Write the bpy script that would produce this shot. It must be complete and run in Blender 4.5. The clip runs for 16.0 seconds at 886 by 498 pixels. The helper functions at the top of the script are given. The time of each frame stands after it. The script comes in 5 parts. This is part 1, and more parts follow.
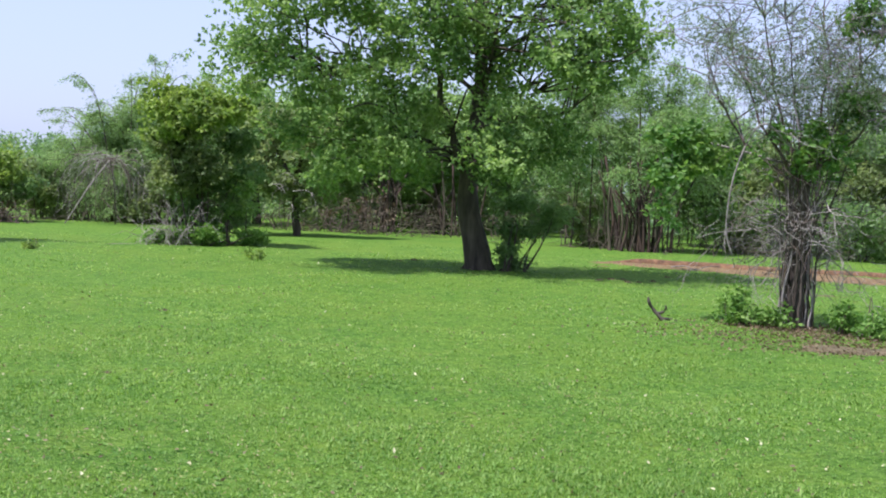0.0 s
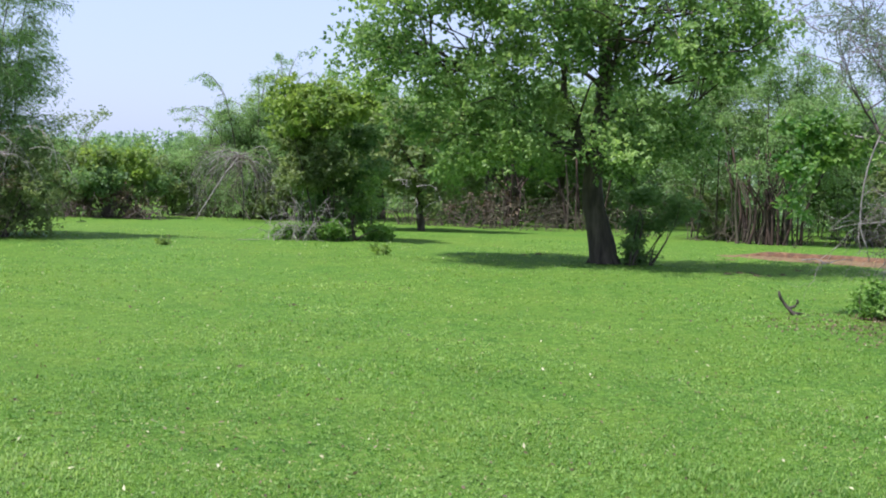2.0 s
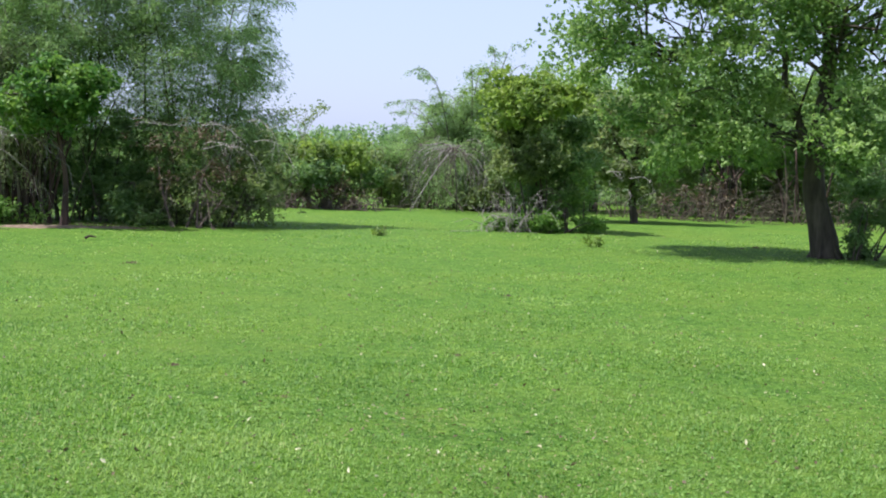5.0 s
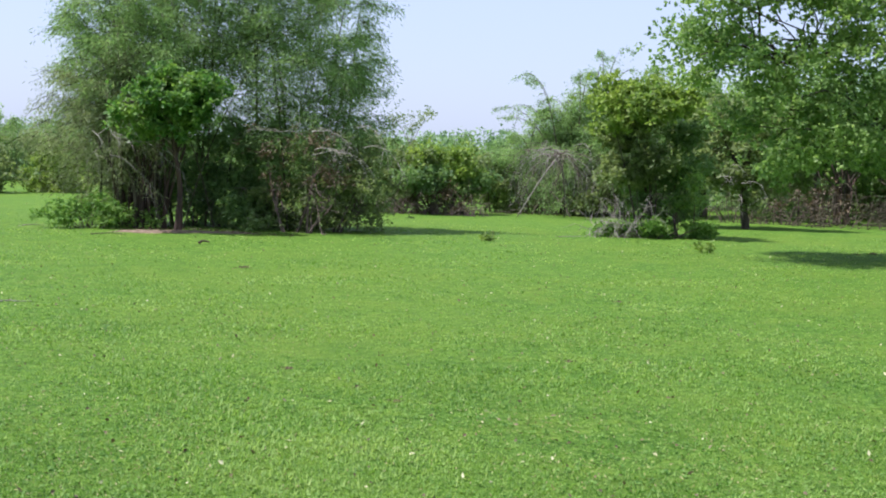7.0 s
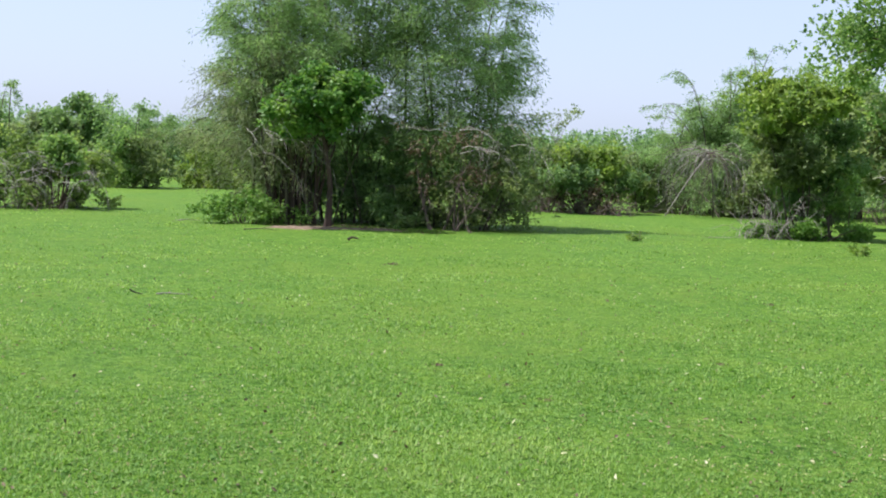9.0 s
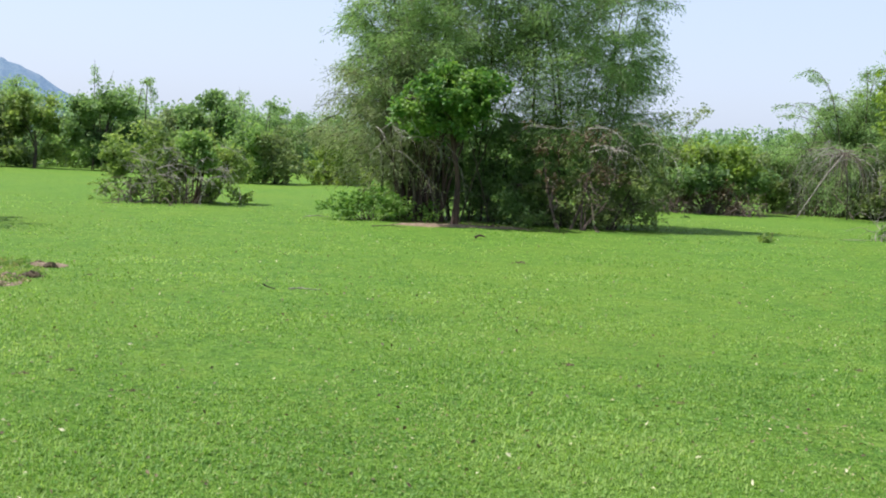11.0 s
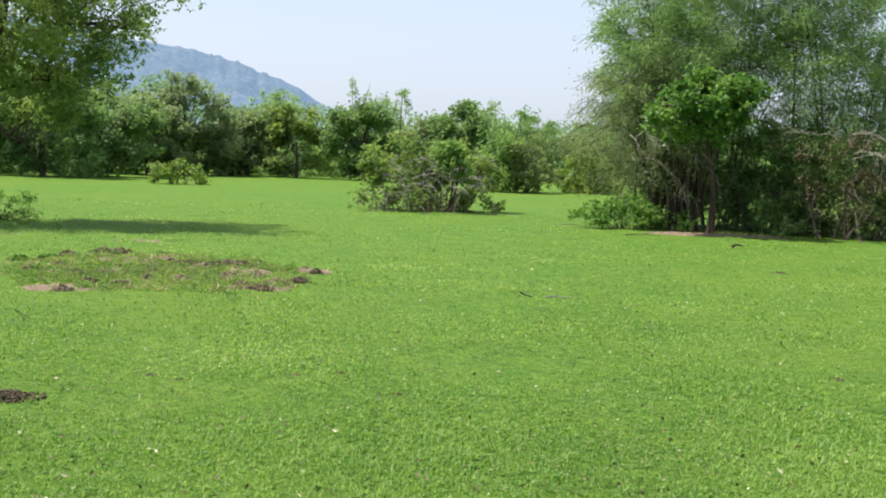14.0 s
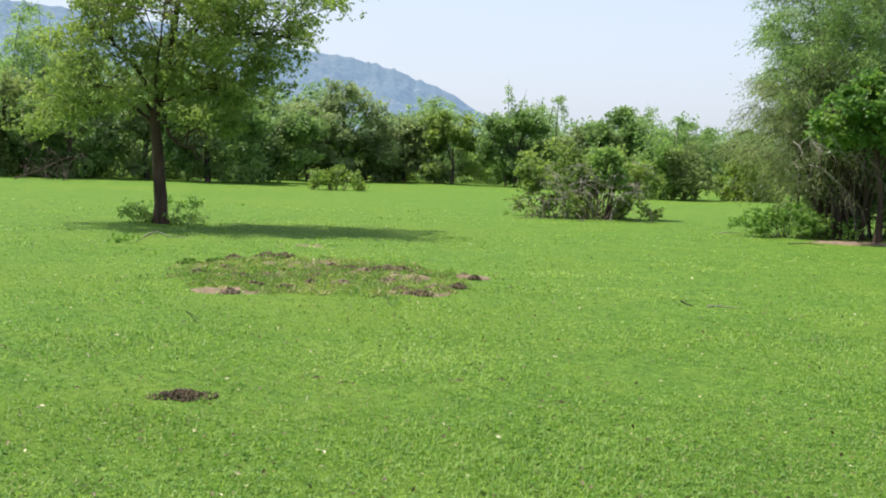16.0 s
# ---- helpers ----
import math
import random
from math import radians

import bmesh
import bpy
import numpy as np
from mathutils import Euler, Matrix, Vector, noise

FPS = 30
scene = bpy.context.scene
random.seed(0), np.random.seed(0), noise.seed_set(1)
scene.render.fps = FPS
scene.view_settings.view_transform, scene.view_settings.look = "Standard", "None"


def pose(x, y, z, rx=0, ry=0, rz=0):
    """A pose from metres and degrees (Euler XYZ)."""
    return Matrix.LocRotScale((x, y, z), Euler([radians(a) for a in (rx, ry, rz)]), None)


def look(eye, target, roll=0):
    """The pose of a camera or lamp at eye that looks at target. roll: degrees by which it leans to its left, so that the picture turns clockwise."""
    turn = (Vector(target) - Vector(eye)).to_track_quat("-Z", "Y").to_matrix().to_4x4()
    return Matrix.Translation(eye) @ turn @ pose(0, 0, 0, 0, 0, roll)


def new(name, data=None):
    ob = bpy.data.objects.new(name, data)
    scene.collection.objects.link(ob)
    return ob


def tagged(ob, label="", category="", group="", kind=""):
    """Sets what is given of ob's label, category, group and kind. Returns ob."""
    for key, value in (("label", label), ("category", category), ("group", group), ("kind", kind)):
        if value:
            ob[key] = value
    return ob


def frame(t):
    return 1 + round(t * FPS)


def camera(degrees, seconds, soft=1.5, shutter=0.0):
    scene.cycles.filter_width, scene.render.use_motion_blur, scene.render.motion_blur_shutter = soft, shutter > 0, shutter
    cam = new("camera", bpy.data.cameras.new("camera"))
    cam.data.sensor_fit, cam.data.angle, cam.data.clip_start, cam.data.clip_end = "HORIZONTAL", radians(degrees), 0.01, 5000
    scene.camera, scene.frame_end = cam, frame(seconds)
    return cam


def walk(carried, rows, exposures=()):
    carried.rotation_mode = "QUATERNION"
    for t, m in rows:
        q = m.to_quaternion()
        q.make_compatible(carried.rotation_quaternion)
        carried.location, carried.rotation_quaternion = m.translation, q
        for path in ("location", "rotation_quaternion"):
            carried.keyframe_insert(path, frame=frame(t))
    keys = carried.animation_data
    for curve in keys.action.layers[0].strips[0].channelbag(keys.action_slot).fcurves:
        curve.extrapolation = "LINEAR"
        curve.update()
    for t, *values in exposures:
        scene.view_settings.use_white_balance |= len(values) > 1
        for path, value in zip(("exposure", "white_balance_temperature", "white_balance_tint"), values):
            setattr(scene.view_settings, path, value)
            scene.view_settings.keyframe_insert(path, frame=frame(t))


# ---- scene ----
cam = camera(37.37, 16.0, soft=1.95)
# seconds, place, then yaw, pitch and roll in degrees
ROWS = [
    (0.0, 0.000, -0.000, 1.600, -0.00, -2.80, -2.60),
    (0.5, -0.009, 0.000, 1.599, 1.30, -3.05, -2.46),
    (1.0, -0.017, 0.003, 1.600, 2.48, -3.06, -2.20),
    (1.5, -0.026, 0.005, 1.598, 3.81, -3.11, -2.14),
    (2.0, -0.036, 0.003, 1.606, 5.34, -3.28, -2.04),
    (2.5, -0.045, -0.005, 1.607, 6.68, -3.33, -2.04),
    (3.0, -0.051, -0.007, 1.608, 7.79, -3.47, -2.12),
    (3.5, -0.061, -0.012, 1.606, 9.08, -3.57, -2.14),
    (4.0, -0.075, -0.007, 1.603, 11.03, -3.63, -1.89),
    (4.5, -0.083, -0.006, 1.594, 12.92, -3.82, -1.93),
    (7.0, -0.142, 0.004, 1.585, 19.13, -3.83, -1.76),
    (7.5, -0.154, -0.005, 1.583, 20.31, -3.96, -1.92),
    (8.0, -0.166, -0.017, 1.585, 21.85, -3.97, -1.99),
    (8.5, -0.174, -0.032, 1.586, 23.44, -4.02, -2.09),
    (9.0, -0.188, -0.047, 1.589, 25.42, -4.11, -2.08),
    (11.5, -0.251, -0.090, 1.591, 32.62, -4.44, -2.37),
    (12.0, -0.261, -0.099, 1.590, 34.78, -4.44, -2.19),
    (12.5, -0.275, -0.111, 1.591, 36.54, -4.41, -2.21),
    (13.0, -0.292, -0.119, 1.591, 38.12, -4.41, -2.26),
    (13.5, -0.307, -0.129, 1.589, 39.77, -4.51, -2.28),
    (14.0, -0.322, -0.139, 1.588, 41.66, -4.45, -1.95),
    (14.5, -0.335, -0.158, 1.588, 43.70, -4.33, -1.97),
    (15.0, -0.339, -0.176, 1.590, 45.56, -4.37, -2.07),
    (15.5, -0.347, -0.191, 1.589, 47.02, -4.40, -2.13),
    (16.0, -0.346, -0.205, 1.591, 48.38, -4.39, -1.96),
]
walk(cam, [(t, pose(x, y, z, 90 + p, r, a)) for t, x, y, z, a, p, r in ROWS],
     exposures=[(0.0, 0.92, 5750, 28), (2.0, 0.92, 5700, 26), (4.0, 0.92, 5760, 26), (8.0, 0.93, 5930, 23), (12.0, 0.94, 6210, 19), (16.0, 0.95, 6490, 18)])

# ---------------------------------------------------------------- light
world = bpy.data.worlds.new("hazy_sky")
scene.world = world
world.use_nodes = True
wn = world.node_tree.nodes
sky = wn.new("ShaderNodeTexSky")
sky.sky_type = "NISHITA"
sky.sun_disc = False
sky.sun_elevation = radians(61.4)
sky.sun_rotation = radians(246.3)
sky.air_density = 1.0
sky.dust_density = 1.5
sky.ozone_density = 1.0
haze = wn.new("ShaderNodeMix")
haze.data_type = "RGBA"
haze.inputs["Factor"].default_value = 0.66
haze.inputs["B"].default_value = (4.28, 5.1, 5.95, 1)
world.node_tree.links.new(sky.outputs["Color"], haze.inputs["A"])
world.node_tree.links.new(haze.outputs["Result"], wn["Background"].inputs["Color"])
wn["Background"].inputs["Strength"].default_value = 0.09

sun = new("sun", bpy.data.lights.new("sun", "SUN"))
sun.data.energy = 4.2
sun.data.angle = radians(0.6)
sun.data.color = (1.0, 0.95, 0.86)
sun.matrix_world = look((-50, -22, 100), (0, 0, 0))


# ---------------------------------------------------------------- materials
def material(name):
    m = bpy.data.materials.new(name)
    m.use_nodes = True
    return m, m.node_tree.nodes, m.node_tree.links, m.node_tree.nodes["Principled BSDF"]


def ramp(nodes, stops):
    r = nodes.new("ShaderNodeValToRGB")
    while len(r.color_ramp.elements) < len(stops):
        r.color_ramp.elements.new(0.5)
    for e, (p, c) in zip(r.color_ramp.elements, stops):
        e.position, e.color = p, (*c, 1)
    return r


def noise_tex(nodes, links, scale, detail=4, rough=0.6, coord="Object"):
    tc = nodes.new("ShaderNodeTexCoord")
    n = nodes.new("ShaderNodeTexNoise")
    n.inputs["Scale"].default_value = scale
    n.inputs["Detail"].default_value = detail
    n.inputs["Roughness"].default_value = rough
    links.new(tc.outputs[coord], n.inputs["Vector"])
    return n


def mix(nodes, links, fac, a, b, mode="MIX"):
    m = nodes.new("ShaderNodeMix")
    m.data_type, m.blend_type = "RGBA", mode
    for value, key in ((fac, "Factor"), (a, "A"), (b, "B")):
        if hasattr(value, "is_linked"):
            links.new(value, m.inputs[key])
        elif isinstance(value, tuple):
            m.inputs[key].default_value = (*value, 1)
        else:
            m.inputs[key].default_value = value
    return m.outputs["Result"]


def leaf_material(name, dark, mid, light, through_light=0.35, patch=0.9, rough=0.55, spread=0.11, own=0.5):
    """Leaves: every leaf its own tint; noise drifts vary the tone and imitate sunlit clumps."""
    m, nodes, links, bsdf = material(name)
    geo = nodes.new("ShaderNodeNewGeometry")
    one = ramp(nodes, [(0.0, dark), (0.5, mid), (1.0, light)])
    links.new(geo.outputs["Random Per Island"], one.inputs["Fac"])
    n = noise_tex(nodes, links, patch, 3)
    drift = ramp(nodes, [(0.5 - spread, dark), (0.5, mid), (0.5 + spread, light)])
    links.new(n.outputs["Fac"], drift.inputs["Fac"])
    col = mix(nodes, links, own, one.outputs["Color"], drift.outputs["Color"])
    links.new(col, bsdf.inputs["Base Color"])
    bsdf.inputs["Roughness"].default_value = rough
    bsdf.inputs["Specular IOR Level"].default_value = 0.4
    tr = nodes.new("ShaderNodeBsdfTranslucent")
    links.new(mix(nodes, links, 0.45, col, (1.0, 1.0, 0.4), "MULTIPLY"), tr.inputs["Color"])
    both = nodes.new("ShaderNodeMixShader")
    both.inputs["Fac"].default_value = through_light
    links.new(bsdf.outputs["BSDF"], both.inputs[1])
    links.new(tr.outputs["BSDF"], both.inputs[2])
    links.new(both.outputs["Shader"], nodes["Material Output"].inputs["Surface"])
    return m


def bark_material(name, dark, light, scale=9.0, bump=0.5):
    m, nodes, links, bsdf = material(name)
    tc = nodes.new("ShaderNodeTexCoord")
    mp = nodes.new("ShaderNodeMapping")
    mp.inputs["Scale"].default_value = (1, 1, 0.22)
    links.new(tc.outputs["Object"], mp.inputs["Vector"])
    n = nodes.new("ShaderNodeTexNoise")
    n.inputs["Scale"].default_value = scale
    n.inputs["Detail"].default_value = 6
    links.new(mp.outputs["Vector"], n.inputs["Vector"])
    r = ramp(nodes, [(0.32, dark), (0.7, light)])
    links.new(n.outputs["Fac"], r.inputs["Fac"])
    blotch = noise_tex(nodes, links, 2.1, 3)
    fac = nodes.new("ShaderNodeMapRange")
    fac.inputs["From Min"].default_value, fac.inputs["From Max"].default_value = 0.5, 0.7
    fac.inputs["To Max"].default_value = 0.5
    links.new(blotch.outputs["Fac"], fac.inputs["Value"])
    links.new(mix(nodes, links, fac.outputs["Result"], r.outputs["Color"], light), bsdf.inputs["Base Color"])
    b = nodes.new("ShaderNodeBump")
    b.inputs["Strength"].default_value, b.inputs["Distance"].default_value = bump, 0.03
    links.new(n.outputs["Fac"], b.inputs["Height"])
    links.new(b.outputs["Normal"], bsdf.inputs["Normal"])
    bsdf.inputs["Roughness"].default_value = 0.9
    return m


def soil_material(name, dark, mid, light, scale=3.0):
    m, nodes, links, bsdf = material(name)
    n = noise_tex(nodes, links, scale, 8, 0.7)
    r = ramp(nodes, [(0.3, dark), (0.5, mid), (0.72, light)])
    links.new(n.outputs["Fac"], r.inputs["Fac"])
    links.new(r.outputs["Color"], bsdf.inputs["Base Color"])
    fine = noise_tex(nodes, links, 34, 5)
    b = nodes.new("ShaderNodeBump")
    b.inputs["Strength"].default_value, b.inputs["Distance"].default_value = 0.8, 0.03
    links.new(fine.outputs["Fac"], b.inputs["Height"])
    links.new(b.outputs["Normal"], bsdf.inputs["Normal"])
    bsdf.inputs["Roughness"].default_value = 0.95
    return m


def turf_material():
    """Short grazed turf: fine blades, weeds, yellowed drifts and worn spots."""
    m, nodes, links, bsdf = material("grazed_turf")
    fine = noise_tex(nodes, links, 24, 8, 0.85)
    c1 = ramp(nodes, [(0.38, (0.0108, 0.036, 0.0036)), (0.47, (0.054, 0.135, 0.009)), (0.55, (0.124, 0.236, 0.0324)), (0.66, (0.27, 0.342, 0.113))])
    links.new(fine.outputs["Fac"], c1.inputs["Fac"])
    mid = noise_tex(nodes, links, 1.7, 5, 0.65)
    c2 = ramp(nodes, [(0.36, (0.036, 0.113, 0.0108)), (0.5, (0.0864, 0.184, 0.0207)), (0.64, (0.144, 0.221, 0.027))])
    links.new(mid.outputs["Fac"], c2.inputs["Fac"])
    col = mix(nodes, links, 0.34, c1.outputs["Color"], c2.outputs["Color"])
    tuft = noise_tex(nodes, links, 8.0, 4, 0.6)
    tone = ramp(nodes, [(0.38, (0.4, 0.48, 0.4)), (0.5, (1.0, 1.0, 1.0)), (0.62, (1.4, 1.3, 1.15))])
    links.new(tuft.outputs["Fac"], tone.inputs["Fac"])
    col = mix(nodes, links, 0.45, col, tone.outputs["Color"], "MULTIPLY")
    wide = noise_tex(nodes, links, 0.22, 4)
    wr = nodes.new("ShaderNodeMapRange")
    wr.inputs["From Min"].default_value, wr.inputs["From Max"].default_value = 0.45, 0.7
    wr.inputs["To Max"].default_value = 0.6
    links.new(wide.outputs["Fac"], wr.inputs["Value"])
    col = mix(nodes, links, wr.outputs["Result"], col, (0.115, 0.189, 0.0198))
    worn = noise_tex(nodes, links, 0.9, 7, 0.72)
    wf = nodes.new("ShaderNodeMapRange")
    wf.inputs["From Min"].default_value, wf.inputs["From Max"].default_value = 0.66, 0.74
    wf.inputs["To Max"].default_value = 0.55
    links.new(worn.outputs["Fac"], wf.inputs["Value"])
    col = mix(nodes, links, wf.outputs["Result"], col, (0.135, 0.126, 0.054))
    links.new(col, bsdf.inputs["Base Color"])
    b = nodes.new("ShaderNodeBump")
    b.inputs["Strength"].default_value, b.inputs["Distance"].default_value = 0.7, 0.04
    links.new(fine.outputs["Fac"], b.inputs["Height"])
    links.new(b.outputs["Normal"], bsdf.inputs["Normal"])
    bsdf.inputs["Roughness"].default_value = 0.8
    bsdf.inputs["Specular IOR Level"].default_value = 0.1
    return m


TURF = turf_material()
BLADE = leaf_material("grass_blade", (0.055, 0.155, 0.018), (0.172, 0.34, 0.046), (0.42, 0.57, 0.15), 0.5, 0.55, 0.6, 0.16, 0.33)
STRAW = leaf_material("yellow_straw", (0.198, 0.198, 0.063), (0.36, 0.342, 0.135), (0.54, 0.504, 0.252), 0.2, 2.0)
FRESH = leaf_material("fresh_broad_leaf", (0.083, 0.176, 0.0479), (0.189, 0.338, 0.0808), (0.415, 0.564, 0.176), 0.58, 0.7)
DEEP = leaf_material("deep_green_leaf", (0.096, 0.183, 0.0638), (0.174, 0.303, 0.0978), (0.298, 0.436, 0.154), 0.57, 0.8)
LIME = leaf_material("lime_leaf", (0.095, 0.166, 0.0342), (0.195, 0.318, 0.0494), (0.351, 0.465, 0.0855), 0.52, 0.9)
OLIVE = leaf_material("olive_leaf", (0.107, 0.162, 0.0532), (0.19, 0.266, 0.0872), (0.319, 0.393, 0.149), 0.54, 0.8)
GREY = leaf_material("grey_green_leaf", (0.105, 0.17, 0.092), (0.175, 0.25, 0.135), (0.27, 0.345, 0.2), 0.45, 0.9)
REED = leaf_material("bamboo_leaf", (0.133, 0.254, 0.0766), (0.247, 0.405, 0.134), (0.393, 0.553, 0.213), 0.6, 0.6)
# green greyed and lightened to paint haze onto the farther trees
HAZED_WOODLEAF = leaf_material("haze_paled_woodland_leaf", (0.139, 0.202, 0.0904), (0.229, 0.319, 0.139), (0.351, 0.446, 0.213), 0.56, 0.7)
# aerial haze painted into the leaf colour: paler and bluer green
HAZY = leaf_material("far_leaf_haze_tint", (0.13, 0.235, 0.11), (0.225, 0.37, 0.18), (0.35, 0.5, 0.27), 0.54, 0.6)
WEED = leaf_material("low_weed_leaf", (0.0585, 0.162, 0.0216), (0.144, 0.306, 0.045), (0.333, 0.486, 0.117), 0.45, 1.0, 0.6, 0.2)
AIRY = leaf_material("small_feathery_leaf", (0.107, 0.18, 0.0489), (0.196, 0.303, 0.0685), (0.362, 0.47, 0.123), 0.54, 0.8)
DRY = leaf_material("dry_leaf", (0.06, 0.04, 0.018), (0.12, 0.085, 0.04), (0.22, 0.165, 0.085), 0.15, 1.5)
BARK = bark_material("dark_rough_bark", (0.028, 0.022, 0.015), (0.105, 0.086, 0.06))
REDBARK = bark_material("red_brown_bark", (0.022, 0.014, 0.009), (0.08, 0.048, 0.03))
PALE = bark_material("pale_grey_bark", (0.12, 0.105, 0.085), (0.38, 0.35, 0.305), 14)
MAUVE = bark_material("grey_mauve_twig", (0.09, 0.075, 0.075), (0.27, 0.235, 0.235), 16, 0.2)
CULM = bark_material("old_bamboo_culm", (0.035, 0.028, 0.016), (0.11, 0.095, 0.055), 12, 0.2)
TWIG = bark_material("dead_twig", (0.055, 0.04, 0.03), (0.145, 0.11, 0.082), 16, 0.2)
RED_SOIL = soil_material("red_soil", (0.06, 0.04, 0.014), (0.15, 0.095, 0.034), (0.25, 0.17, 0.068))
BANK_EARTH = soil_material("bank_earth", (0.045, 0.024, 0.011), (0.125, 0.066, 0.028), (0.24, 0.135, 0.06), 7)
DARK_SOIL = soil_material("dark_soil", (0.03, 0.021, 0.01), (0.07, 0.05, 0.023), (0.15, 0.112, 0.055), 9)
BLEACHED = leaf_material("bleached_leaf", (0.3, 0.29, 0.13), (0.5, 0.48, 0.26), (0.72, 0.7, 0.45), 0.2, 2.0)
WITHERED = leaf_material("withered_bamboo_leaf", (0.17, 0.223, 0.0904), (0.266, 0.335, 0.149), (0.383, 0.446, 0.229), 0.55, 1.2)
GLOSSY = leaf_material("glossy_leaf", (0.05, 0.14, 0.024), (0.108, 0.255, 0.046), (0.26, 0.41, 0.08), 0.5, 1.6, 0.5)
TAN_SOIL = soil_material("tan_soil", (0.08, 0.06, 0.03), (0.17, 0.125, 0.075), (0.28, 0.21, 0.14), 6)
LITTER = soil_material("leaf_litter", (0.05, 0.04, 0.016), (0.1, 0.082, 0.034), (0.18, 0.15, 0.066), 11)


# ---------------------------------------------------------------- mesh tools
rng = np.random.default_rng(7)
leaf_sides = 4  # leaves far off are three-sided


def reseed(k):
    """Gives each thing its own chance numbers."""
    global rng
    rng = np.random.default_rng(k)


def ground_z(x, y):
    """Height of the turf: almost level, with soft hollows."""
    return 0.018 * np.sin(0.9 * x + 0.7 * np.sin(0.6 * y)) * np.cos(0.8 * y + 0.4) + 0.01 * np.sin(2.3 * x + 1.9 * y)


def spot(az, d):
    a = radians(az)
    return -math.sin(a) * d, math.cos(a) * d


class Soup:
    """Gathers tubes and leaves, and gives one mesh."""

    def __init__(self):
        self.v, self.f, self.n = [], [], 0

    def add(self, verts, faces):
        self.v.append(np.asarray(verts, float).reshape(-1, 3))
        faces = np.asarray(faces, int)
        if faces.shape[1] == 3:
            faces = np.concatenate([faces, -np.ones((len(faces), 1), int) - self.n], 1)
        self.f.append(faces + self.n)
        self.n += len(self.v[-1])

    def mesh(self, name, smooth=False):
        me = bpy.data.meshes.new(name)
        if not self.v:
            return me
        v, f = np.concatenate(self.v), np.concatenate(self.f)
        quad = f[:, 3] >= 0
        sizes = np.where(quad, 4, 3)
        loops = f.ravel()[(f >= 0).ravel()]
        me.vertices.add(len(v))
        me.vertices.foreach_set("co", v.astype(np.float32).ravel())
        me.loops.add(len(loops))
        me.loops.foreach_set("vertex_index", loops.astype(np.int32))
        me.polygons.add(len(f))
        me.polygons.foreach_set("loop_start", np.concatenate([[0], np.cumsum(sizes)[:-1]]).astype(np.int32))
        me.polygons.foreach_set("use_smooth", np.full(len(f), smooth))
        me.update(calc_edges=True)
        return me


def smooth_path(pts, n):
    """A Catmull-Rom curve through the points."""
    p = np.asarray(pts, float)
    p = np.concatenate([[2 * p[0] - p[1]], p, [2 * p[-1] - p[-2]]])
    out = []
    t = np.linspace(0, len(p) - 3 - 1e-6, n)
    for s in t:
        i, u = int(s), s - int(s)
        a, b, c, d = p[i:i + 4]
        out.append(0.5 * (2 * b + (c - a) * u + (2 * a - 5 * b + 4 * c - d) * u * u + (3 * b - a - 3 * c + d) * u ** 3))
    return np.array(out)


def tube(soup, pts, r0, r1, sides=6, flare=0.0, rough=0.0):
    """A tapered tube along a path, rounded off at the tip; flare widens its foot."""
    p = np.asarray(pts, float)
    n = len(p)
    tan = np.gradient(p, axis=0)
    tan /= np.linalg.norm(tan, axis=1)[:, None] + 1e-9
    ref = np.where(np.abs(tan[:, 2:3]) > 0.9, [[1.0, 0, 0]], [[0, 0, 1.0]])
    a = np.cross(tan, ref)
    a /= np.linalg.norm(a, axis=1)[:, None] + 1e-9
    b = np.cross(tan, a)
    s = np.linspace(0, 1, n)
    rad = r0 + (r1 - r0) * s + flare * np.exp(-s * 9)
    ang = np.linspace(0, 2 * math.pi, sides, endpoint=False)
    wob = 1 + rough * rng.normal(size=(n, sides))
    ring = p[:, None] + (rad[:, None] * wob)[..., None] * (np.cos(ang)[None, :, None] * a[:, None] + np.sin(ang)[None, :, None] * b[:, None])
    i = np.arange(n - 1)[:, None] * sides
    k = np.arange(sides)[None]
    k2 = (k + 1) % sides
    faces = np.stack([i + k, i + k2, i + sides + k2, i + sides + k], -1).reshape(-1, 4)
    tip = (n - 1) * sides
    verts = np.concatenate([ring.reshape(-1, 3), [p[-1] + tan[-1] * rad[-1]]])
    soup.add(verts, faces)
    soup.v[-1] = verts
    fan = np.stack([tip + np.arange(sides), tip + (np.arange(sides) + 1) % sides, np.full(sides, n * sides)], 1)
    base = soup.n - len(verts)
    fan = np.concatenate([fan, np.full((sides, 1), -10 ** 9)], 1)
    soup.f.append(fan + base)


def leaves(soup, pos, length, width, droop=0.0, flat=0.6, along=None):
    """Folded, pointed leaves at the places given. droop pulls their tips down, flat lays them level."""
    n = len(pos)
    if n == 0:
        return
    ax = rng.normal(size=(n, 3))
    ax[:, 2] = ax[:, 2] * (1 - flat) - droop
    if along is not None:
        ax += along
    ax /= np.linalg.norm(ax, axis=1)[:, None]
    side = np.cross(ax, rng.normal(size=(n, 3)) * (1 - flat) + [0, 0, 1.2 * flat])
    side /= np.linalg.norm(side, axis=1)[:, None] + 1e-9
    nor = np.cross(side, ax)
    L = length * rng.uniform(0.6, 1.25, n)[:, None]
    W = width * rng.uniform(0.7, 1.2, n)[:, None]
    mid = pos + ax * L * 0.45
    v = np.stack([pos, mid + side * W / 2 + nor * W * 0.12, pos + ax * L - nor * L * 0.1, mid - side * W / 2 + nor * W * 0.12], 1)
    if leaf_sides == 3:
        v = np.stack([mid + side * W * 0.8, pos + ax * L, mid - side * W * 0.8], 1)
    soup.add(v.reshape(-1, 3), np.arange(leaf_sides * n).reshape(-1, leaf_sides))


